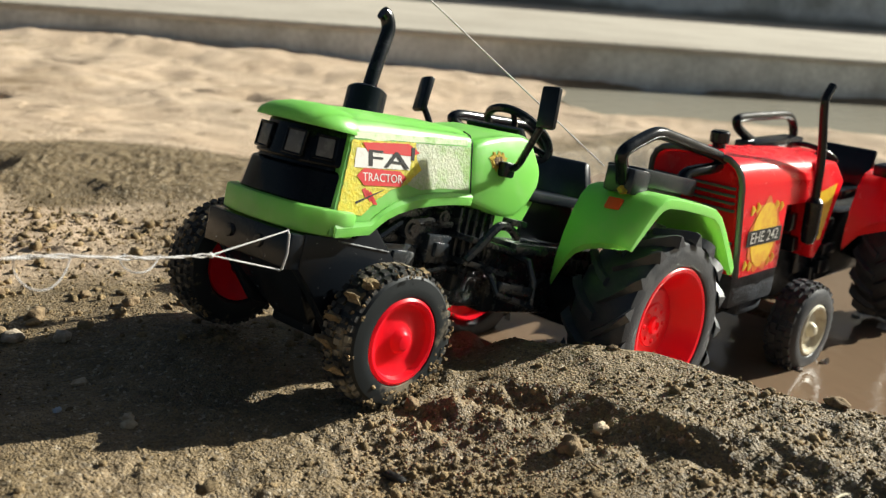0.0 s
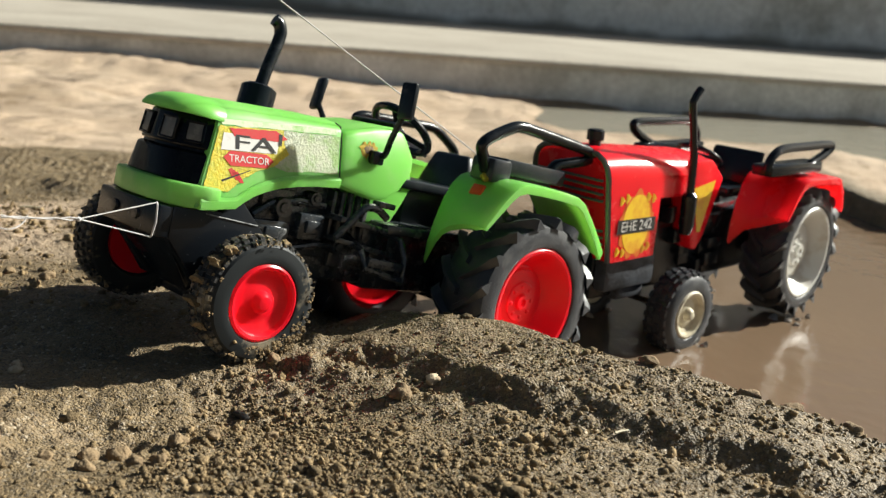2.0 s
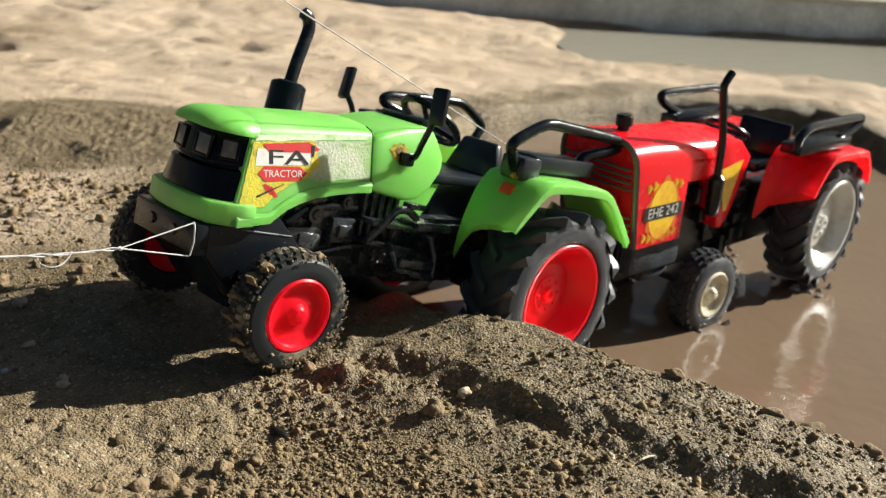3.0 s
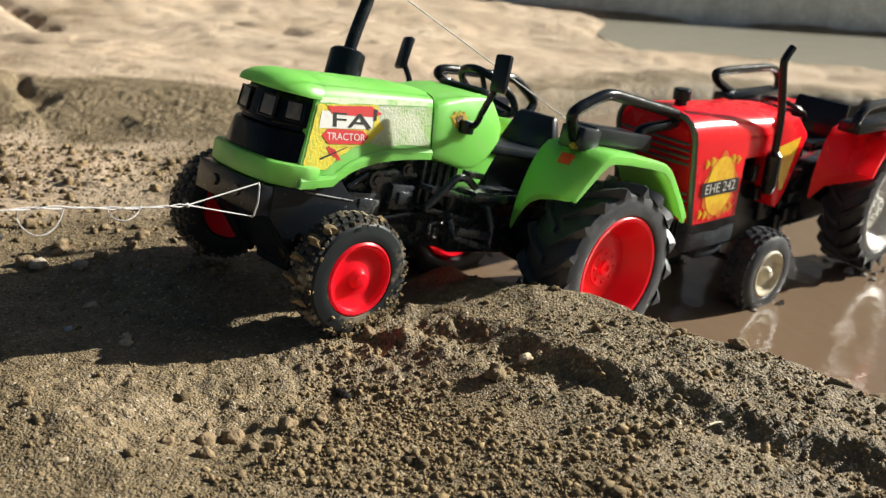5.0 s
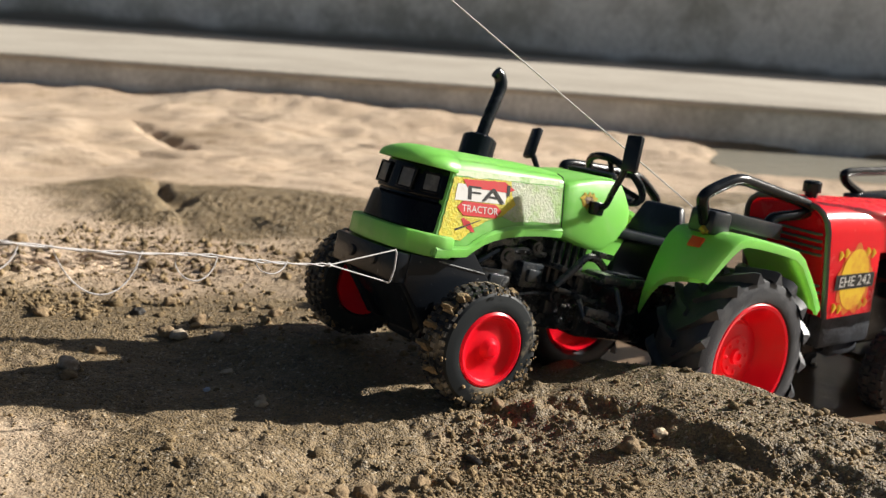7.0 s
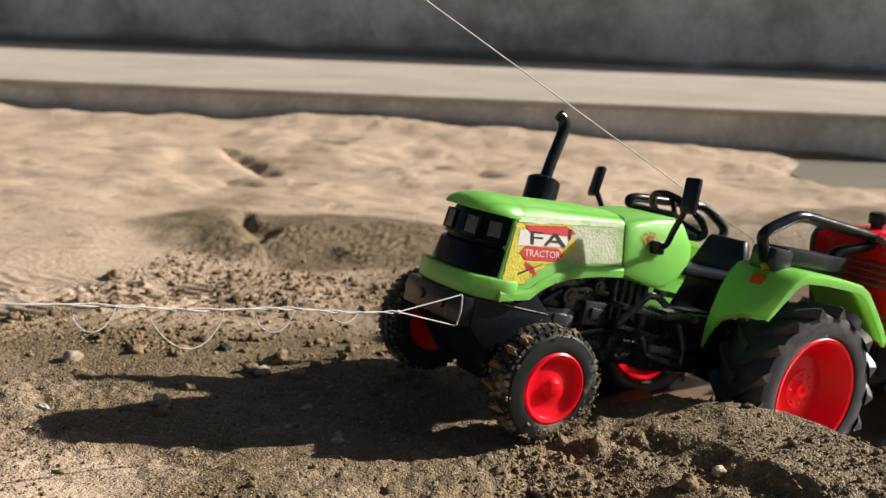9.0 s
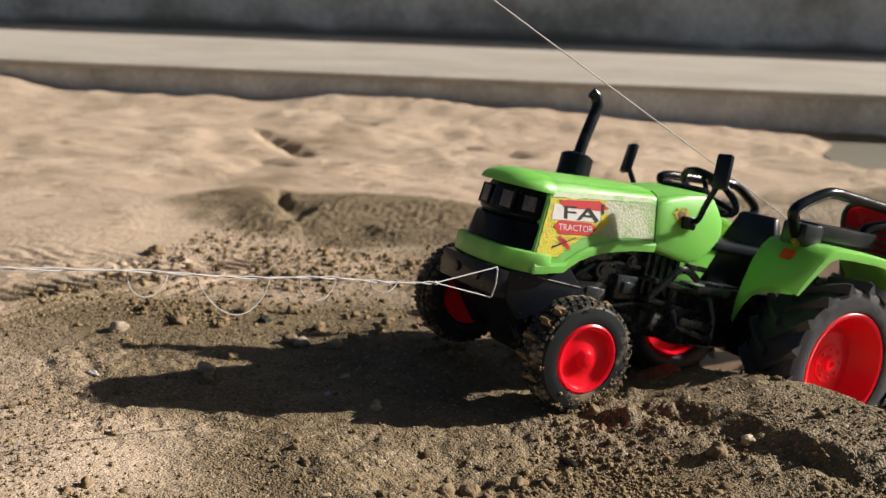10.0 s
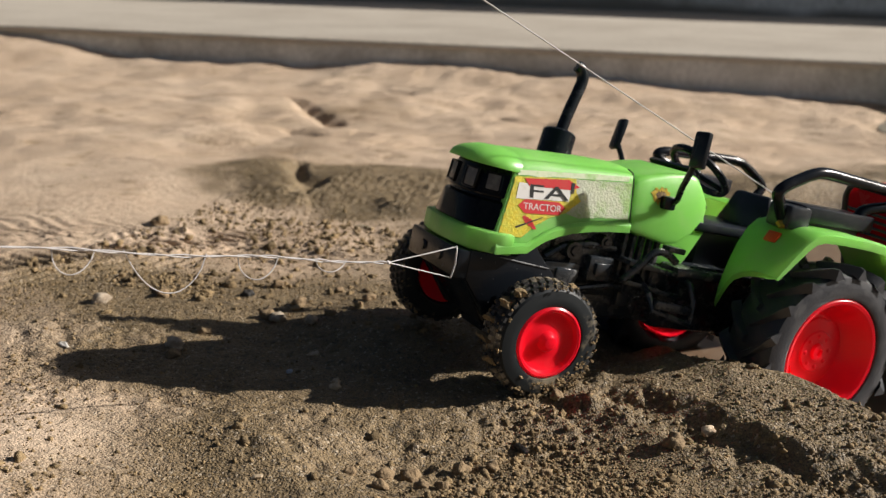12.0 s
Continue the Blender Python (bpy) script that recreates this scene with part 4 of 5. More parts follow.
IN_LINE = [(41.5, 11), (41.6, 20), (40.0, 31), (37.0, 42), (33, 50.5), (28, 55.6), (22, 57.4), (10, 57.8), (-8, 57.4), (-22, 56.6), (-29, 54.2), (-38, 46.5), (-46, 38), (-52, 31.5)]
OUT_LINE = [(46.5, 33.6), (46, 34.6), (43.6, 38.4), (38.0, 46), (32.5, 52.4), (28, 56.2), (23, 57.6), (11, 57.9), (-8, 57.4), (-20, 56.4), (-26, 54), (-35, 46.4), (-44, 38), (-50.6, 31)]
for s in (1, -1):
    f_ = fender(green, GREEN, IN_LINE, OUT_LINE, 33.5 * s, 73 * s, 4.6)
    f_.location.y = 0.0 if s > 0 else -0.009
    b = box(-0.9, 0.9, -3.6, 3.6, -2.9, 2.9, 0.5)
    b.transform(pose(0.0352, 0.0530 * s, 0.0500, 0, -32, 6 * s))
    part("reflector", b, ORANGE, f_, "small orange reflector")
    tray = part("side_tray", joined(box(-25, 23, min(37 * s, 57 * s), max(37 * s, 57 * s), 59.6, 67.6, 1.0), box(-20, 18, min(41 * s, 53 * s), max(41 * s, 53 * s), 56.5, 60.5, 0.5), box(20, 34, min(44 * s, 59 * s), max(44 * s, 59 * s), 55, 66.5, 1.6)), TRAY, f_, "black tray on the mudguard")
    rail = [(33, 53, 60), (37.5, 54, 66), (41, 55, 70.6), (38.6, 55.6, 74.4), (30, 56.4, 79.6), (23, 57, 83.0), (17, 57, 84.0), (10, 57, 83.9), (-12, 57, 82.8), (-34, 57, 81.6), (-40, 57, 80.8), (-43, 57, 79.0), (-41.5, 56.5, 76.8), (-36, 56, 74.8), (-24, 54, 71.6), (-19, 53, 69.4), (-17, 53, 66)]
    if s < 0:  # fitted the other way round
        rail = [(-25 - x, -y, z - 5.5) for x, y, z in rail]
    part("handrail", tube(smooth_path(rail, 5), 2.9, 12), BLACK, tray, "bent black handrail")
    if s > 0:
        part("glue_blot", joined(blob(31, 54, 56.6, 4.6, 3.4, 2.2, 3, 0.4), blob(28.5, 48, 57.8, 3.2, 3.0, 1.4, 5, 0.4)), GLUE, tray, "brown yellow blot of glue")

part("seat", joined(box(-4, 53, -26, 18, 42.5, 47.2, 1.2), box(2, 40, -18, 10, 24, 43, 1.5)), TRAY, green, "black driver's seat")
seat_back = part("seat_back", prism([(2, 45), (-1, 64.5), (-4.5, 65.5), (-6, 63), (-5, 44)], -21, 21, 1.6, lambda x, z: 1 - max(0, z - 46) * 0.021), TRAY, green)
seat_back.location.y = -0.004
wheel_path = [(38.5 + 16.8 * math.cos(a) * 0.80, 16.8 * math.sin(a) - 4.5, 71.2 + 16.8 * math.cos(a) * 0.595) for a in [2 * math.pi * k / 40 for k in range(40)]]
steering = part("steering_wheel", joined(tube(wheel_path, 2.0, 8, closed=True), *[tube([(40, -4.5, 69.4), (38.5 + 16 * math.cos(a) * 0.80, 16 * math.sin(a) - 4.5, 71.2 + 16 * math.cos(a) * 0.595)], 1.5, 6) for a in (0.3, 2.4, 4.5)], blob(40, -4.5, 69.6, 3, 3, 2.4, 1, 0.05)), BLACK, green, "black steering wheel")
part("steering_column", tube([(40, -4.5, 69), (54, -4.5, 57)], 2.0, 10), BLACK, steering)

part("muffler", joined(lathe([(0, 16), (7.6, 16), (8.8, 15), (8.9, 4), (8.9, -14), (0, -14)], 24)), BLACK, green, "black exhaust muffler").matrix_local = pose(0.1095, -0.0345, 0.0605, 90, 0, 0) @ pose(0, 0, 0, 10, 0, 12)
part("exhaust_pipe", tube(smooth_path([(107.2, -36.4, 72), (103.0, -38.8, 86), (97.8, -41.8, 99), (96.4, -42.8, 104.5), (97.8, -43.6, 108.8), (100.4, -44.2, 110.4)], 5), 3.2, 12), BLACK, green, "bent black exhaust pipe")
for s, top in ((1, (83, 44, 82.5)), (-1, (64, -45, 80.5))):
    m_arm = tube(smooth_path([(78, 26 * s, 55), (77.5, 30 * s, 57), (top[0] - 1.0, 37 * s, 64.5), (top[0], 43 * s, top[2] - 6)], 5), 1.5, 8)
    b = box(-1.8, 1.8, -4.1, 4.1, -8.6, 8.6, 1.3)
    b.transform(pose(top[0] / 1000, top[1] / 1000, top[2] / 1000, 4 if s > 0 else 9, -4 if s > 0 else -12, 12 * s))
    arm = part("mirror_arm", joined(m_arm, box(75, 82, min(22 * s, 28 * s), max(22 * s, 28 * s), 51.5, 58, 1.2)), BLACK, green)
    part("wing_mirror", b, BLACK, arm, "black wing mirror")
    if s > 0:
        cowl_y = lambda x, z: 27.6 * (1 - max(0, z - 38) * 0.0078)
        for grow, lift, tint in ((1.0, 0.25, GLUE), (0.55, 0.42, GLUE_DARK)):
            star = [(82.0 + grow * (4.6 + 0.9 * math.sin(3 * a) + 0.9 * math.sin(7 * a + 1) + 0.6 * math.sin(17 * a)) * math.cos(a), 57.6 + grow * (4.2 + 0.8 * math.sin(2 * a + 2) + 0.8 * math.sin(9 * a) + 0.5 * math.sin(19 * a)) * math.sin(a)) for a in [2 * math.pi * k / 60 for k in range(60)]]
            part("glue_blot", decal(star, lift, cowl_y), tint, arm, "brown yellow blot of glue")

DX, DZ = -3.6, -1.9


def shifted(points):
    return [(x + DX, z + DZ) for x, z in points]


sticker = part("sticker", decal(ragged(shifted([(171.6, 30.6), (165.6, 56.8), (134, 60.2), (133.2, 54), (130.5, 50.5), (138, 44.2), (146, 41.2), (153, 37), (160, 30.8)]), 0.5, 2), 0.30, side_y), YELLOW, bonnet, "torn yellow paper sticker with red lettering")
part("worn_sticker", decal(ragged(shifted([(134, 60), (103, 62.6), (103.2, 45.8), (118, 44.8), (131, 42.8), (138, 44.2), (130.5, 50.5), (133.2, 54)]), 0.6, 6), 0.22, side_y), PAPER, bonnet, "scraped pale sticker paper")
part("white_panel", decal(ragged(shifted([(163.6, 54.4), (136, 56.6), (137, 49.6), (164.6, 47.4)]), 0.3, 3), 0.46, side_y), INK_WHITE, sticker)
part("red_panel", decal(ragged(shifted([(161.0, 56.6), (138, 59.2), (131.8, 56.6), (136.5, 54.8), (158.5, 53.7)]), 0.25, 4), 0.56, side_y), INK_RED, sticker)
part("red_panel", decal(shifted([(163.2, 44.6), (160, 47.6), (142, 48.6), (138.5, 46.4), (141.5, 43.0), (159.5, 41.6)]), 0.56, side_y), INK_RED, sticker)
for k in range(3):
    part("red_panel", decal(shifted([(152.5 + k * 2.0, 35.4 + k * 1.0), (154.5 + k * 2.0, 35.2 + k * 1.0), (157.6 + k * 1.4, 39.0 + k * 0.5), (156 + k * 1.4, 39.8 + k * 0.5)]), 0.46, side_y), INK_RED, sticker)
part("black_stroke", decal(shifted([(149.5, 41.2), (150.2, 40.6), (163.2, 34.6), (163.4, 35.4)]), 0.50, side_y), INK_BLACK, sticker)


def side_text(x, z, lift, y_at, slope):
    ex = Vector((-1, -(y_at(x + 1, z) - y_at(x, z)), slope)).normalized()
    ey = Vector((0, y_at(x, z + 1) - y_at(x, z), 1))
    ey = (ey - ex * ey.dot(ex)).normalized()
    ez = ex.cross(ey)
    m = Matrix((ex, ey, ez)).transposed().to_4x4()
    m.translation = Vector((x, y_at(x, z) + lift, z)) / 1000
    return m


lettering("letters", "FA", 9.4, INK_BLACK, sticker, side_text(148.4 + DX, 51.8 + DZ, 0.68, side_y, 0.06) @ Matrix.Diagonal((2.05, 0.92, 1, 1)))
part("black_stroke", decal(shifted([(136.6, 58.0), (134.6, 58.2), (135.0, 53.4), (136.4, 53.4)]), 0.68, side_y), INK_BLACK, sticker)
lettering("letters", "TRACTOR", 4.3, INK_WHITE, sticker, side_text(150.6 + DX, 45.1 + DZ, 0.68, side_y, 0.06) @ Matrix.Diagonal((1.0, 1.0, 1, 1)))

for s in (1, -1):
    wheel(green, "rear_wheel", rear_rim(29.3, 15, 11.5), RIM_RED, tyre_body(29.3, 43, 15), rear_tread(45.6, 15.2, 17, s), RUBBER, (-1.5 if s > 0 else -6.5, 60 if s > 0 else -62, -1 if s > 0 else -4), s, 0, 8)["label"] = "dished red plastic wheel"
    wheel(green, "front_wheel", front_rim(16.2, 8.6), RIM_RED, tyre_body(16.2, 26.5, 8.6), front_tread(26.9, 8.5, 42), MUDDY, (142 if s > 0 else 150, 39.3 if s > 0 else -51, -12.5 if s > 0 else -6.5), s, 0, 20, DUSTY_RUBBER)["label"] = "red plastic wheel with a pointed hub"


def caked(outer, half, seed, n=300):
    """Lumps of sand stuck between the lugs of a tyre; millimetres."""
    r = random.Random(seed)
    bits = []
    for k in range(n):
        a, y, q = r.choice((0.4, 1.9, 2.3, 3.3, 4.4)) + r.gauss(0, 0.28), half * r.uniform(-1.0, 1.04), r.uniform(0.25, 0.8)
        d = outer - 1.0 - 1.4 * abs(y / half) ** 3
        b = bmesh.new()
        bmesh.ops.create_icosphere(b, subdivisions=1, radius=q / 1000)
        for v in b.verts:
            v.co = v.co * r.uniform(0.7, 1.3) + Vector((d * math.cos(a), y, d * math.sin(a))) / 1000
        bits.append(b)
    return joined(*bits)


for w_ in [o for o in green.children if o.name.startswith("front_wheel")]:
    part("caked_sand", caked(26.9, 9.4, len(w_.name)), GRAVEL, w_, "lumps of sand stuck to the tread")["kind"] = "stuff"


rng = random.Random(33)
bits = []
for k in range(150):  # sand that clings to the sidewall and tread of the wheel
    a, r = rng.gauss(-2.1, 0.5), rng.uniform(18.5, 26.5)
    q = rng.uniform(0.3, 0.95)
    bits.append(blob(142 + r * math.cos(a + math.pi) * -1, 38.4 + 9.5, -12.5 + r * math.sin(a), q * rng.uniform(0.8, 1.6), q * 0.5, q, k, 0.4, 1))
for a, w, h_ in ((2.55, 3.4, 2.4), (2.3, 2.6, 2.0), (2.9, 3.0, 1.8), (3.25, 3.6, 2.2), (3.6, 3.0, 1.8), (1.2, 2.4, 1.6)):
    bits.append(blob(142 + 26.3 * math.cos(math.pi - a), 38.4 + rng.uniform(-6, 5), -12.5 + 26.3 * math.sin(math.pi - a), w, w * 1.3, h_, int(a * 10), 0.5))
part("stuck_sand", joined(*bits), GRAVEL, green, "pale sand stuck to the tyre")["kind"] = "stuff"


# ---- the red tractor ----
RED_AT = dict(origin=(0.2706, 0.6070, 0.0141), yaw=-136.6, pitch=0.0, roll=0.0)
red = at_rest("toy_tractor", label="red plastic toy tractor with white rims standing in the muddy puddle", **RED_AT)
red.scale = (1.075, 1.075, 1.075)


def red_ring(x, zb, zt, w, lean=0.0):
    left = [(w, zb), (w, zb + (zt - zb) * 0.5), (w, zt - 13), (w * 0.97, zt - 8.5), (w * 0.88, zt - 4.6), (w * 0.72, zt - 1.9), (w * 0.4, zt - 0.5), (0, zt)]
    pts = [(y, z) for y, z in left] + [(-y, z) for y, z in left[-2::-1]]
    return [(x + lean * (z - 38), y, z) for y, z in pts]


hood = part("bonnet", joined(loft([red_ring(172, 9, 66, 24.6, 0.16), red_ring(160, 9, 65.6, 24.8, 0.08), red_ring(131, 9, 63.5, 24.6)]), loft([red_ring(131.2, 40, 63.4, 24.5), red_ring(106, 39, 61.6, 24.2), red_ring(84, 40, 60.0, 23.5), red_ring(78, 42, 57.5, 22)])), RED, red, "glossy red bonnet", 30)
part("cowl_panel", prism([(107, 42), (105, 58), (86, 58), (73, 47), (86, 14), (92, 7), (97, 9), (101, 24)], -25, 25, 1.6), RED, hood)
face = part("grille", loft([red_ring(172.6, 12, 63.6, 22.2, 0.16), red_ring(174.4, 12.4, 63.2, 21.9, 0.16)]), RED, red, "slatted red grille with a silver edge", 30)
edge = [Vector(p) for p in red_ring(174.2, 9.6, 66, 24.4, 0.16)]
part("grille_edge", tube(edge, 1.5, 6), GREY_EDGE, face, "dull silver edging")
for z in (15, 18.5, 22, 25.5, 41, 44.5, 48, 51.5):
    w = 21.5
    part("grille_slat", tube([(174.4 + 0.16 * (z - 38), -w, z), (175.6 + 0.16 * (z - 38), -w + 1.5, z), (175.6 + 0.16 * (z - 38), w - 1.5, z), (174.4 + 0.16 * (z - 38), w, z)], 0.7, 6), GREY_EDGE, face)
for y in (-10, 9):
    b = box(-0.5, 1.0, -3.6, 3.6, -3.2, 3.2, 0.7)
    b.transform(pose(0.1747 - 0.0008, y / 1000, 0.0335, 0, 9, 0))
    part("headlamp", b, RIM_RED, face)
red_y = lambda x, z: 24.75
part("sticker_halo", decal([(150 + (13.2 + 1.4 * math.sin(9 * a)) * math.cos(a), 27.8 + (17.4 + 1.6 * math.sin(9 * a)) * math.sin(a)) for a in [2 * math.pi * k / 72 for k in range(72)]], 0.18, red_y), INK_ORANGE, hood, "orange flame edge of the sticker")
decal_y = part("sticker", decal([(150 + 11.5 * math.cos(a), 27.8 + 15.6 * math.sin(a)) for a in [2 * math.pi * k / 28 for k in range(28)]], 0.3, red_y), INK_YELLOW, hood, "yellow flame sticker with a black name bar")
part("name_bar", decal([(165.5, 31.0), (165.5, 23.6), (134, 23.2), (134, 30.6)], 0.5, red_y), INK_BLACK, decal_y)
lettering("letters", "EHE 242", 7.6, INK_WHITE, decal_y, side_text(150, 27.1, 0.75, red_y, 0.0) @ Matrix.Diagonal((0.98, 1.0, 1, 1)))
for x0, z0 in ((163.5, 41.0), (159.0, 42.0), (141.5, 41.5), (137.0, 40.5), (163.0, 14.5), (158.5, 13.6), (141.5, 14.0), (137.5, 15.0)):
    part("flame_mark", decal([(x0 + 2.0, z0 + 2.4), (x0 + 0.4, z0 + 2.2), (x0 - 1.8, z0), (x0 + 0.4, z0 - 2.2), (x0 + 2.0, z0 - 2.4), (x0 - 0.3, z0)], 0.42, red_y), INK_YELLOW, decal_y)
part("sticker", decal([(102, 43), (82, 46.5), (91, 18), (94, 18)], 0.5, lambda x, z: 25.1), INK_YELLOW, hood, "yellow pointed sticker")
part("air_cap", joined(lathe([(0, 9.5), (3.6, 9.5), (4.6, 8.6), (4.6, 4), (3.2, 3.4), (3.2, -2)], 18)), BLACK, red).matrix_local = pose(0.160, 0, 0.0640, 90, 0, 0)
part("exhaust_pipe", joined(tube(smooth_path([(108, 26.5, 19), (108.4, 27.6, 28), (109, 27.6, 42), (110.5, 27.6, 62), (117.5, 27.6, 87), (117, 27.6, 92), (112.5, 27.6, 97)], 5), 2.1, 10), tube([(108, 27, 19), (108.3, 27.6, 24), (108.8, 27.6, 40), (109, 27.6, 42)], [3.0, 4.2, 4.2, 2.4], 12)), BLACK, red, "tall black exhaust pipe")
rng = random.Random(9)
bits = [box(70, 168, -14, 14, -14, 40, 2), box(-20, 74, -13, 13, -14, 24, 2)]
part("front_block", joined(box(122, 165, -21, 21, -9, 10, 3), box(126, 150, -18, 18, -16, -8, 2.5)), DUSTY_BLACK, red, "dusty black casting under the bonnet")
for k in range(22):
    x, z, s = rng.uniform(60, 128), rng.uniform(-8, 34), rng.choice((1, -1))
    dx, dz, dy = rng.uniform(3, 8), rng.uniform(2.5, 6), rng.uniform(1.5, 6)
    bits.append(box(x - dx, x + dx, min(s * 13, s * (14 + dy)), max(s * 13, s * (14 + dy)), z - dz, z + dz, 0.8))
part("engine", joined(*bits), BLACK, red, "black moulded engine block", 30)
part("front_axle", tube([(112, -30, -23), (112, 30, -23)], 1.8, 10), STEEL, red, "rusty steel axle")
part("rear_axle", box(-10, 10, -26, 26, -9, 9, 3), BLACK, red)
R_IN = [(55, 8), (54.5, 18), (52, 30), (48, 41), (43, 47.5), (36, 49.5), (15, 49.5), (-8, 48.8), (-18, 47.8), (-24, 40), (-27, 30)]
R_OUT = [(40, 25), (39, 27), (36, 33), (31, 40), (27, 44.5), (22, 46.8), (10, 47.2), (-8, 46.6), (-17, 45.4), (-22.5, 38), (-25.5, 28)]
for s in (1, -1):
    f_ = fender(red, RED, R_IN, R_OUT, 22 * s, 50 * s, 4.0)
    tray = part("side_tray", box(0 if s > 0 else 8, 58 if s > 0 else 66, min(32 * s, 45 * s), max(32 * s, 45 * s), 49.8, 56, 1.0), BLACK, f_, "black tray on the mudguard")
    rail = [(58, 42, 53), (56, 42, 62), (46, 42, 68.6), (20, 42, 69.5), (-8, 42, 69.5), (-12, 42, 67), (-6, 42, 62), (10, 42, 55)]
    rail = [(60 - x, -y, z - 1.0) if s < 0 else (x, y, 53 + (z - 53) * 0.74) for x, y, z in rail]
    part("handrail", tube(smooth_path(rail, 5), 2.6, 10), BLACK, tray, "bent black handrail")
part("seat", joined(box(22, 54, -17, 17, 32, 38, 2), prism([(27, 37), (21, 57), (17, 57.5), (21, 35)], -17, 17, 1.5)), BLACK, red, "black driver's seat")
wheel_path = [(62 + 13 * math.cos(a) * 0.86, 13 * math.sin(a), 55 + 13 * math.cos(a) * 0.5) for a in [2 * math.pi * k / 36 for k in range(36)]]
part("steering_wheel", joined(tube(wheel_path, 1.4, 8, closed=True), tube([(62, -12, 55), (62, 12, 55)], 1.1, 6), tube([(62, 0, 55), (76, 0, 42)], 1.8, 8)), BLACK, red, "black steering wheel")
for s in (1, -1):
    wheel(red, "rear_wheel", rear_rim(28, 12.5, 9), RIM_WHITE, tyre_body(28, 37.6, 12.5), rear_tread(39.6, 12.5, 19, s), RUBBER, (1, 34 * s, 0), s, 3, 3)["label"] = "dished white plastic wheel"
    wheel(red, "front_wheel", front_rim(13.2, 8), RIM_CREAM, tyre_body(13.2, 23.2, 8), front_tread(23.9, 7.9, 26), RUBBER, (112, 33 * s, -23), s, 0, 11)["label"] = "cream plastic wheel"


# ---- splashes ----
def splashes():
    """Small humps of water that cling to the wheels and glint in the sun."""
    r = random.Random(21)
    bits = []
    for m, centre, half in ((red.matrix_world, (112, 33), 8), (red.matrix_world, (112, -33), 8), (red.matrix_world, (1, 34), 12), (red.matrix_world, (1, -34), 12), (green.matrix_world, (-2, 60), 14)):
        for k in range(9):
            q = m @ Vector(((centre[0] + r.uniform(-16, 16)) / 1000, (centre[1] + r.uniform(-1.2, 1.6) * half) / 1000, 0))
            bits.append(blob(q.x * 1000, q.y * 1000, WATER_Z * 1000, r.uniform(1.3, 2.8), r.uniform(1.3, 2.8), r.uniform(1.3, 3.0), k, 0.3))
    return joined(*bits)


bpy.context.view_layer.update()
tagged(part("splashes", splashes(), SPLASH), "glinting humps and drops of muddy water round the wheels", "water", kind="stuff")

# ---- strings ----
def green_point(x, y, z):
    return green.matrix_world @ Vector((x / 1000, y / 1000, z / 1000))


bpy.context.view_layer.update()
TIED = Vector((0.0843, 0.4634, 0.0753))
STRAP = [TIED + Vector((-0.540, -0.7075, 0.4555)) * d for d in (0.0, 0.06, 0.12, 0.20, 0.30, 0.42)]
tagged(part("steering_string", tube([tuple(p) for p in STRAP], 0.00032, 6, unit=1.0), STRING), "thin taut white cotton string tied to the seat", "string")
# the tow string: a loop round the bumper's end and a loose, knotted double strand ahead of it
def twisted(points, gap, turns, steps=60):
    """Two strands wound round each other along a rounded line."""
    line = smooth_path(points, max(2, steps // (len(points) - 1)))
    a, b = [], []
    for i, p in enumerate(line):
        ang = turns * 2 * math.pi * i / len(line)
        w = gap * (0.6 + 0.4 * math.sin(i * 0.7))
        off = Vector((0, math.cos(ang) * w, math.sin(ang) * w))
        a.append(p + off)
        b.append(p - off)
    return a, b


START = green_point(184.6, 25.2, 13)
PULL = (Vector((-0.136, 0.194, 0.091)) - START).normalized()


def on_string(along_mm, sag=0.0):
    return tuple(green.matrix_world.inverted() @ (START + PULL * along_mm / 1000 - Vector((0, 0, sag / 1000))) * 1000)


KNOT = on_string(34, 0.5)
ahead = [KNOT, on_string(60, 1.0), on_string(90, 0), on_string(125, 1.2), on_string(165, 0.2), on_string(215, 1.0), on_string(300, 0)]
one, two = twisted(ahead, 0.55, 9)
strands = [tube([(184.4, 23.5, 20.6), (185.0, 25.4, 19.5), (184.6, 25.9, 13), (185.0, 25.2, 7.2), (184.5, 23, 6.2)], 0.38, 6),
           tube([(184.6, 23.8, 20.4), KNOT], 0.28, 6), tube([(184.6, 24.0, 6.6), KNOT], 0.28, 6),
           tube(one, 0.28, 6), tube(two, 0.28, 6), blob(*KNOT, 1.0, 0.9, 0.9, 2, 0.3)]
for far, wide, deep in ((92, 16, 9), (128, 30, 15), (160, 14, 9), (60, 12, 5)):
    loop = [Vector(on_string(far + wide * (i / 20 - 0.5) + 5 * math.sin(i / 20 * 3.1), deep * math.sin(math.pi * (i / 20) ** 0.7))) + Vector((0, 2.0 * math.sin(i * 0.3), 0)) for i in range(21)]
    strands.append(tube(loop, 0.24, 6))
tow = part("tow_string", joined(*strands), STRING)
tow.matrix_world = green.matrix_world.copy()
tagged(tow, "loosely knotted white cotton tow string looped round a bumper", "string")


# ---- stones and crumbs on the sand ----
def stone(name, x, y, rx, ry, rz, mat, label, seed, sink=0.35, sub=3, rough=0.3):
    ob = part(name, blob(0, 0, 0, rx, ry, rz, seed, rough, sub), mat, smooth=60)
    ob.matrix_world = pose(x, y, height(x, y) + rz / 1000 * (1 - 2 * sink), 0, 0, seed * 47)
    return tagged(ob, label, "stone", "pebbles on the sand")


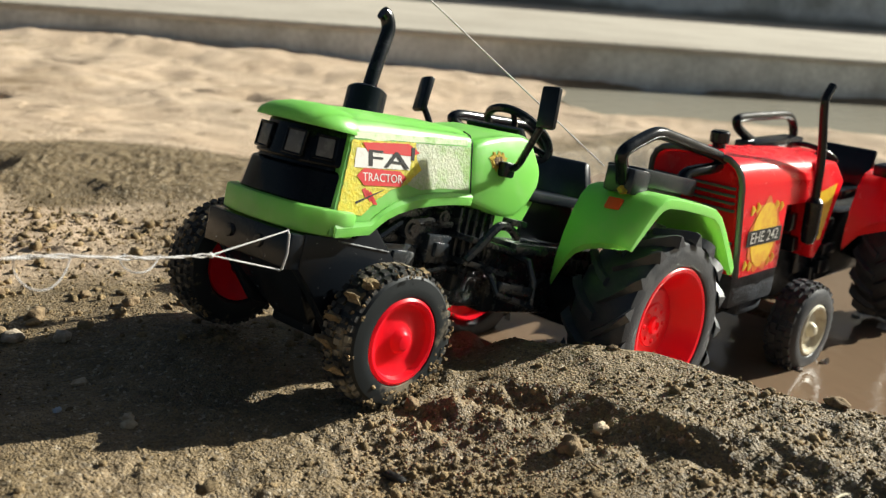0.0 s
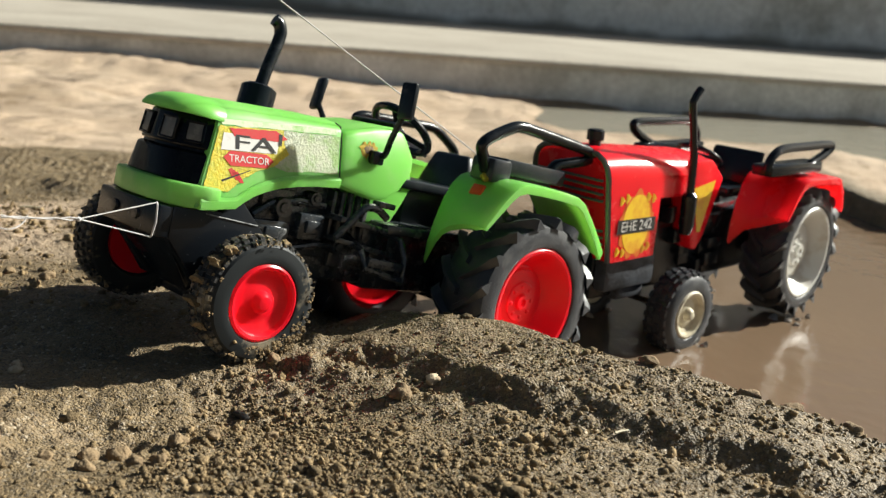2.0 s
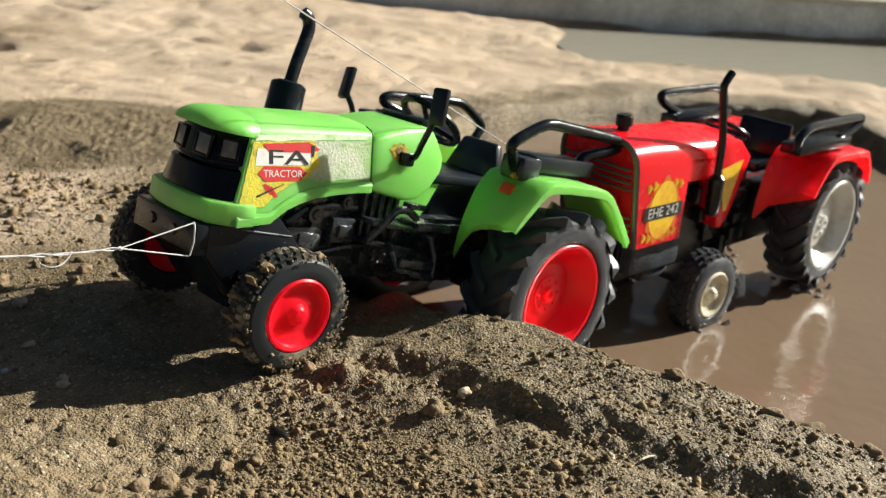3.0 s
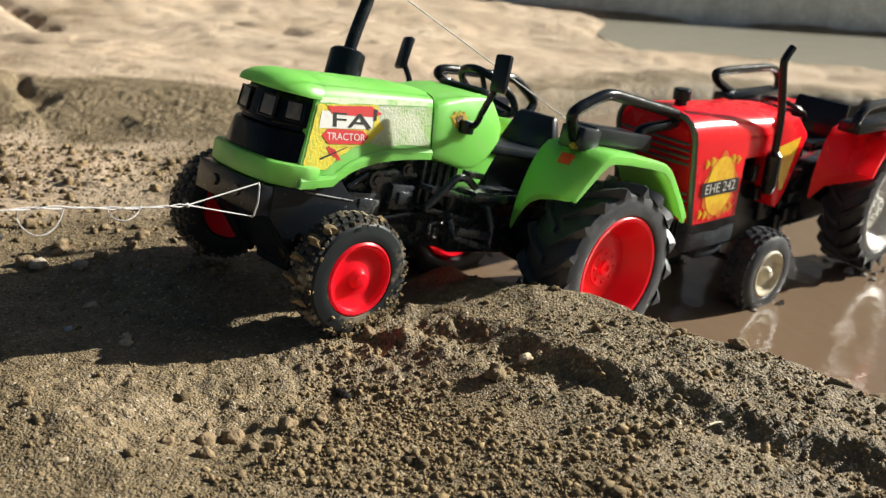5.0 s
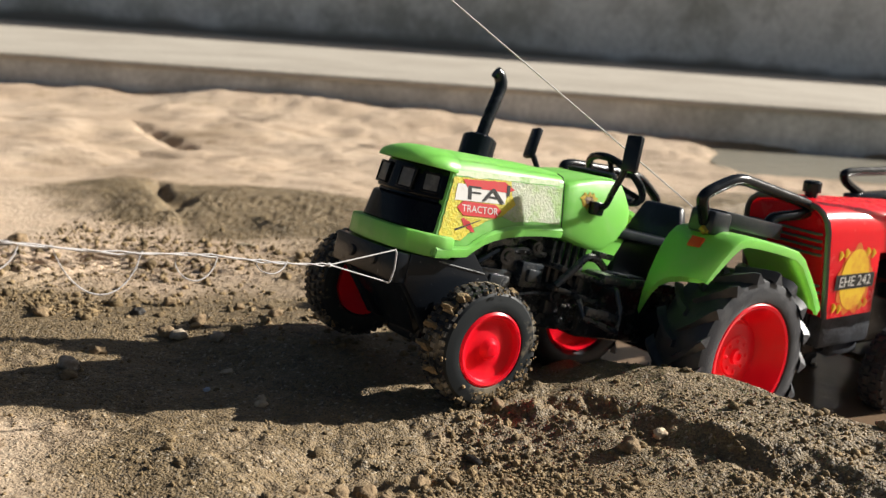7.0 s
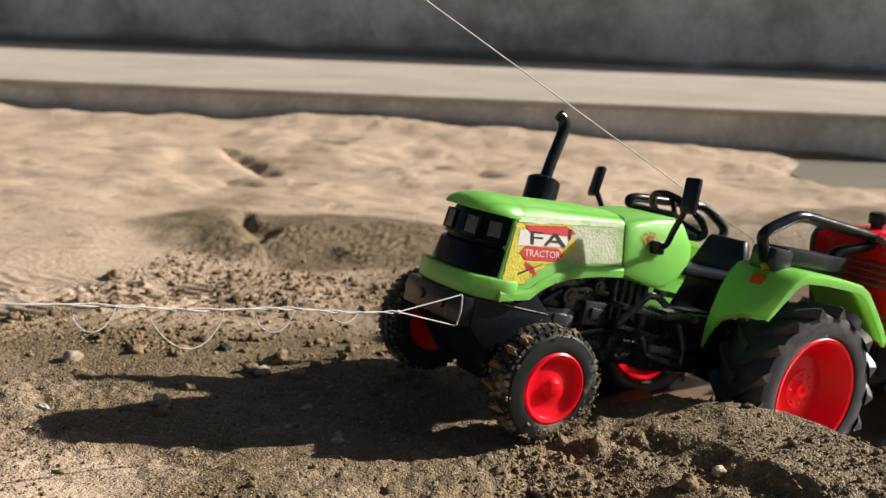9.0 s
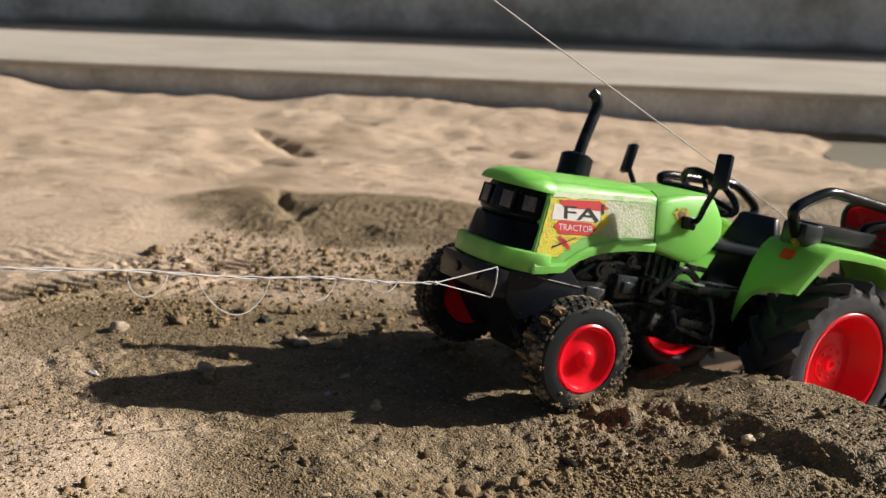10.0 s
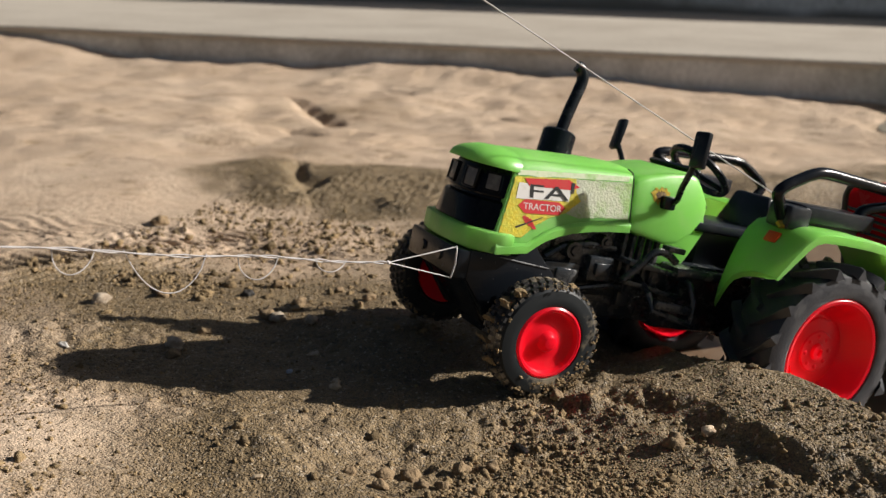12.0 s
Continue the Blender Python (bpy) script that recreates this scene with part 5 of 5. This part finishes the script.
stone("pebble", 0.0675, 0.3135, 3.2, 2.4, 2.2, PALE_STONE, "small pale yellow pebble lying on damp sand", 1, 0.2)
stone("stone", 0.0560, 0.3010, 4.2, 3.8, 3.4, STONE, "rough round brown stone half sunk in sand", 2, 0.3)
stone("pebble", 0.1225, 0.2720, 2.0, 1.6, 1.3, PALE_STONE, "tiny tan pebble on the sand slope", 3, 0.3)
stone("stone", -0.0360, 0.2480, 4.0, 3.4, 3.0, STONE, "grey brown stone near a row of clods", 4, 0.35)
stone("stone", -0.0440, 0.2420, 3.4, 3.0, 2.6, STONE, "grey brown stone beside another stone", 5, 0.35)
stone("stone", -0.0270, 0.2370, 2.8, 2.6, 2.0, STONE, "small brown stone among clods", 6, 0.35)
stone("stone", -0.1810, 0.3010, 4.2, 3.6, 2.8, STONE, "dark brown stone lying in a shadow", 7, 0.35)
stone("stone", -0.1660, 0.3660, 4.6, 4.0, 3.2, STONE, "brown stone on loose gravelly sand", 8, 0.35)
stone("stone", -0.2600, 0.3470, 5.6, 4.4, 4.0, PALE_ROCK, "angular pale stone on dry sand", 9, 0.3)
stone("stone", -0.3360, 0.5050, 7.5, 5.5, 4.6, STONE, "larger pale stone on smooth dry sand", 10, 0.35)
stone("pebble", -0.2340, 0.2880, 4.2, 1.9, 1.5, WHITE_CHIP, "flat white chip at a shadow's edge", 11, 0.2)
stone("pebble", -0.0940, 0.3000, 2.6, 2.2, 1.6, PALE_STONE, "small tan pebble on a sand ridge", 12, 0.3)

stone("pebble", -0.1200, 0.3050, 1.5, 1.2, 1.0, BLUE_STONE, "small bluish white pebble lying in the shade", 13, 0.2)
for k, (x, y, rx, ry, rz) in enumerate([(-0.1601, 0.3649, 4.6, 3.8, 3.0), (-0.1410, 0.3670, 4.4, 3.4, 2.8), (-0.1864, 0.3105, 5.0, 3.8, 3.4), (-0.1886, 0.4153, 3.6, 3.0, 3.2), (-0.1605, 0.3896, 4.6, 3.2, 3.4),
                                      (-0.2351, 0.3688, 4.4, 3.6, 3.0), (-0.1856, 0.3342, 3.8, 3.2, 2.4), (-0.125, 0.405, 3.6, 3.0, 2.8), (-0.150, 0.418, 3.0, 2.6, 2.2), (-0.215, 0.405, 4.0, 3.0, 2.4)]):
    stone("stone", x, y, rx, ry, rz, *((PALE_ROCK, "rounded pale grey stone half in the shade") if k < 3 else (STONE, "rounded brown stone on loose crumbly sand")), 21 + k, 0.3)
for k, (x, y, r) in enumerate([(-0.0184, 0.2567, 3.4), (-0.0406, 0.2303, 2.6), (-0.0192, 0.2389, 2.4), (0.0007, 0.329, 2.8), (-0.0075, 0.262, 2.6), (-0.055, 0.234, 2.2), (0.012, 0.268, 2.4)]):
    stone("stone", x, y, r * 1.15, r, r * 0.85, STONE, "small dark brown clod in a churned track", 41 + k, 0.3)
for k, (x, y, r) in enumerate([(0.1903, 0.303, 3.2), (0.205, 0.2983, 3.6), (0.225, 0.287, 3.4), (0.1553, 0.326, 3.0), (0.240, 0.279, 2.8)]):
    stone("stone", x, y, r * 1.5, r, r * 0.7, STONE, "flat brown clod on the brow of the bank", 61 + k, 0.3)
stone("stone", -0.1961, 0.3934, 3.4, 2.6, 2.4, CHIP, "small black stone on loose sand", 81, 0.3)
stone("pebble", -0.1227, 0.3342, 3.4, 2.2, 0.9, PALE_STONE, "thin flat pebble lying in the shade", 82, 0.2)
stone("pebble", -0.0951, 0.3034, 2.6, 2.0, 1.5, PALE_STONE, "pale pebble at the edge of the shade", 83, 0.25)

ob = part("twig", tube([(-6, 0, 0), (-1, 0.8, 0.4), (6, 0, 0)], [0.8, 1.0, 0.6], 6), STRAW)
ob.matrix_world = pose(-0.2007, 0.5574, height(-0.2007, 0.5574) + 0.0012, 0, 0, 8)
tagged(ob, "short yellow twig on dry sand", "twig")
ob = part("shell_chip", prism([(-2.2, 0), (-0.6, 0.4), (1.6, 0.3), (2.2, 0), (0.6, -0.2)], -1.0, 1.0, 0.1), PALE_STONE)
ob.matrix_world = pose(-0.0814, 0.212, height(-0.0814, 0.212) + 0.0008, 8, -6, 25)
tagged(ob, "tiny whitish chip of shell on the sand", "shell chip")

ob = part("chip", prism([(-6, 0), (-2, 2.2), (4, 1.6), (7, 0.2), (2, -0.8)], -1.2, 1.2, 0.3), CHIP)
ob.matrix_world = pose(-0.0040, 0.2885, height(-0.004, 0.2885) + 0.0012, 20, -12, -50)
tagged(ob, "thin dark splinter stuck in the sand", "splinter")
ob = part("straw", tube([(-3.5, 0, 0), (0, 0.3, 0.2), (3.5, 0, 0)], 0.5, 6), STRAW)
ob.matrix_world = pose(0.1365, 0.2710, height(0.1365, 0.271) + 0.0006, 0, 0, 30)
tagged(ob, "short dry straw lying on damp sand", "straw")


def crumbs(name, n, low, mean, most, ball_level, seed, label, plot=(-0.34, 0.32, 0.13, 0.60)):
    """Clods and grains too small to tell apart, strewn over the near sand."""
    r = np.random.RandomState(seed)
    x, y = r.uniform(plot[0], plot[1], n), plot[2] + (plot[3] - plot[2]) * r.uniform(0, 1, n) ** 1.25
    h, d = ground_height(x, y)
    dense = 0.25 + 1.1 * np.clip(fbm(x, y, 13, 141, 3) + 0.1, 0, 1) + 0.10 * np.exp(-((d - 0.035) / 0.035) ** 2) * step(0.0, 0.05, x)
    keep = (r.uniform(0, 1, n) < dense) & (d > 0.006)
    x, y, h = x[keep], y[keep], h[keep]
    n = len(x)
    size = np.clip(low + mean * r.exponential(1, n), 0, most)
    bm = bmesh.new()
    if ball_level:
        bmesh.ops.create_icosphere(bm, subdivisions=ball_level, radius=1)
    else:
        for q in ((1, 0, 0), (-1, 0, 0), (0, 1, 0), (0, -1, 0), (0, 0, 1), (0, 0, -1)):
            bm.verts.new(q)
        bmesh.ops.convex_hull(bm, input=bm.verts)
    bm.verts.ensure_lookup_table()
    bm.verts.index_update()
    ball = np.array([v.co[:] for v in bm.verts])
    tri = np.array([[v.index for v in f.verts] for f in bm.faces])
    bm.free()
    k = len(ball)
    turn = r.uniform(0, 6.28, n)
    co = ball[None] * (1 + r.uniform(-0.45, 0.45, (n, k, 1))) * (size[:, None] * r.uniform(0.65, 1.35, (n, 3)))[:, None, :]
    cx = co[:, :, 0] * np.cos(turn)[:, None] - co[:, :, 1] * np.sin(turn)[:, None]
    cy = co[:, :, 0] * np.sin(turn)[:, None] + co[:, :, 1] * np.cos(turn)[:, None]
    co = np.stack([cx, cy, co[:, :, 2]], -1) + np.stack([x, y, h + size * 0.1], -1)[:, None, :]
    faces = (tri[None] + (np.arange(n) * k)[:, None, None]).reshape(-1, 3)
    me = bpy.data.meshes.new(name)
    me.vertices.add(n * k)
    me.vertices.foreach_set("co", co.ravel())
    me.loops.add(faces.size)
    me.loops.foreach_set("vertex_index", faces.ravel())
    me.polygons.add(len(faces))
    me.polygons.foreach_set("loop_start", np.arange(0, faces.size, 3))
    me.update()
    me.materials.append(GRAVEL)
    return tagged(new(name, me), label, "gravel", kind="stuff")


crumbs("clods", 900, 0.0007, 0.0005, 0.0024, 2, 7, "crumbly brown clods of damp sand")
crumbs("gravel", 60000, 0.00025, 0.00024, 0.0010, 0, 11, "loose brown grit and grains of sand")
crumbs("loose_clods", 2600, 0.0005, 0.0006, 0.0034, 2, 17, "loose crumbly clods beyond the tractor's shadow", (-0.34, -0.04, 0.37, 0.56))
crumbs("crumbled_edge", 13000, 0.0003, 0.00032, 0.0022, 1, 27, "crumbs fallen from the broken edge of the mound", (-0.02, 0.26, 0.215, 0.345))
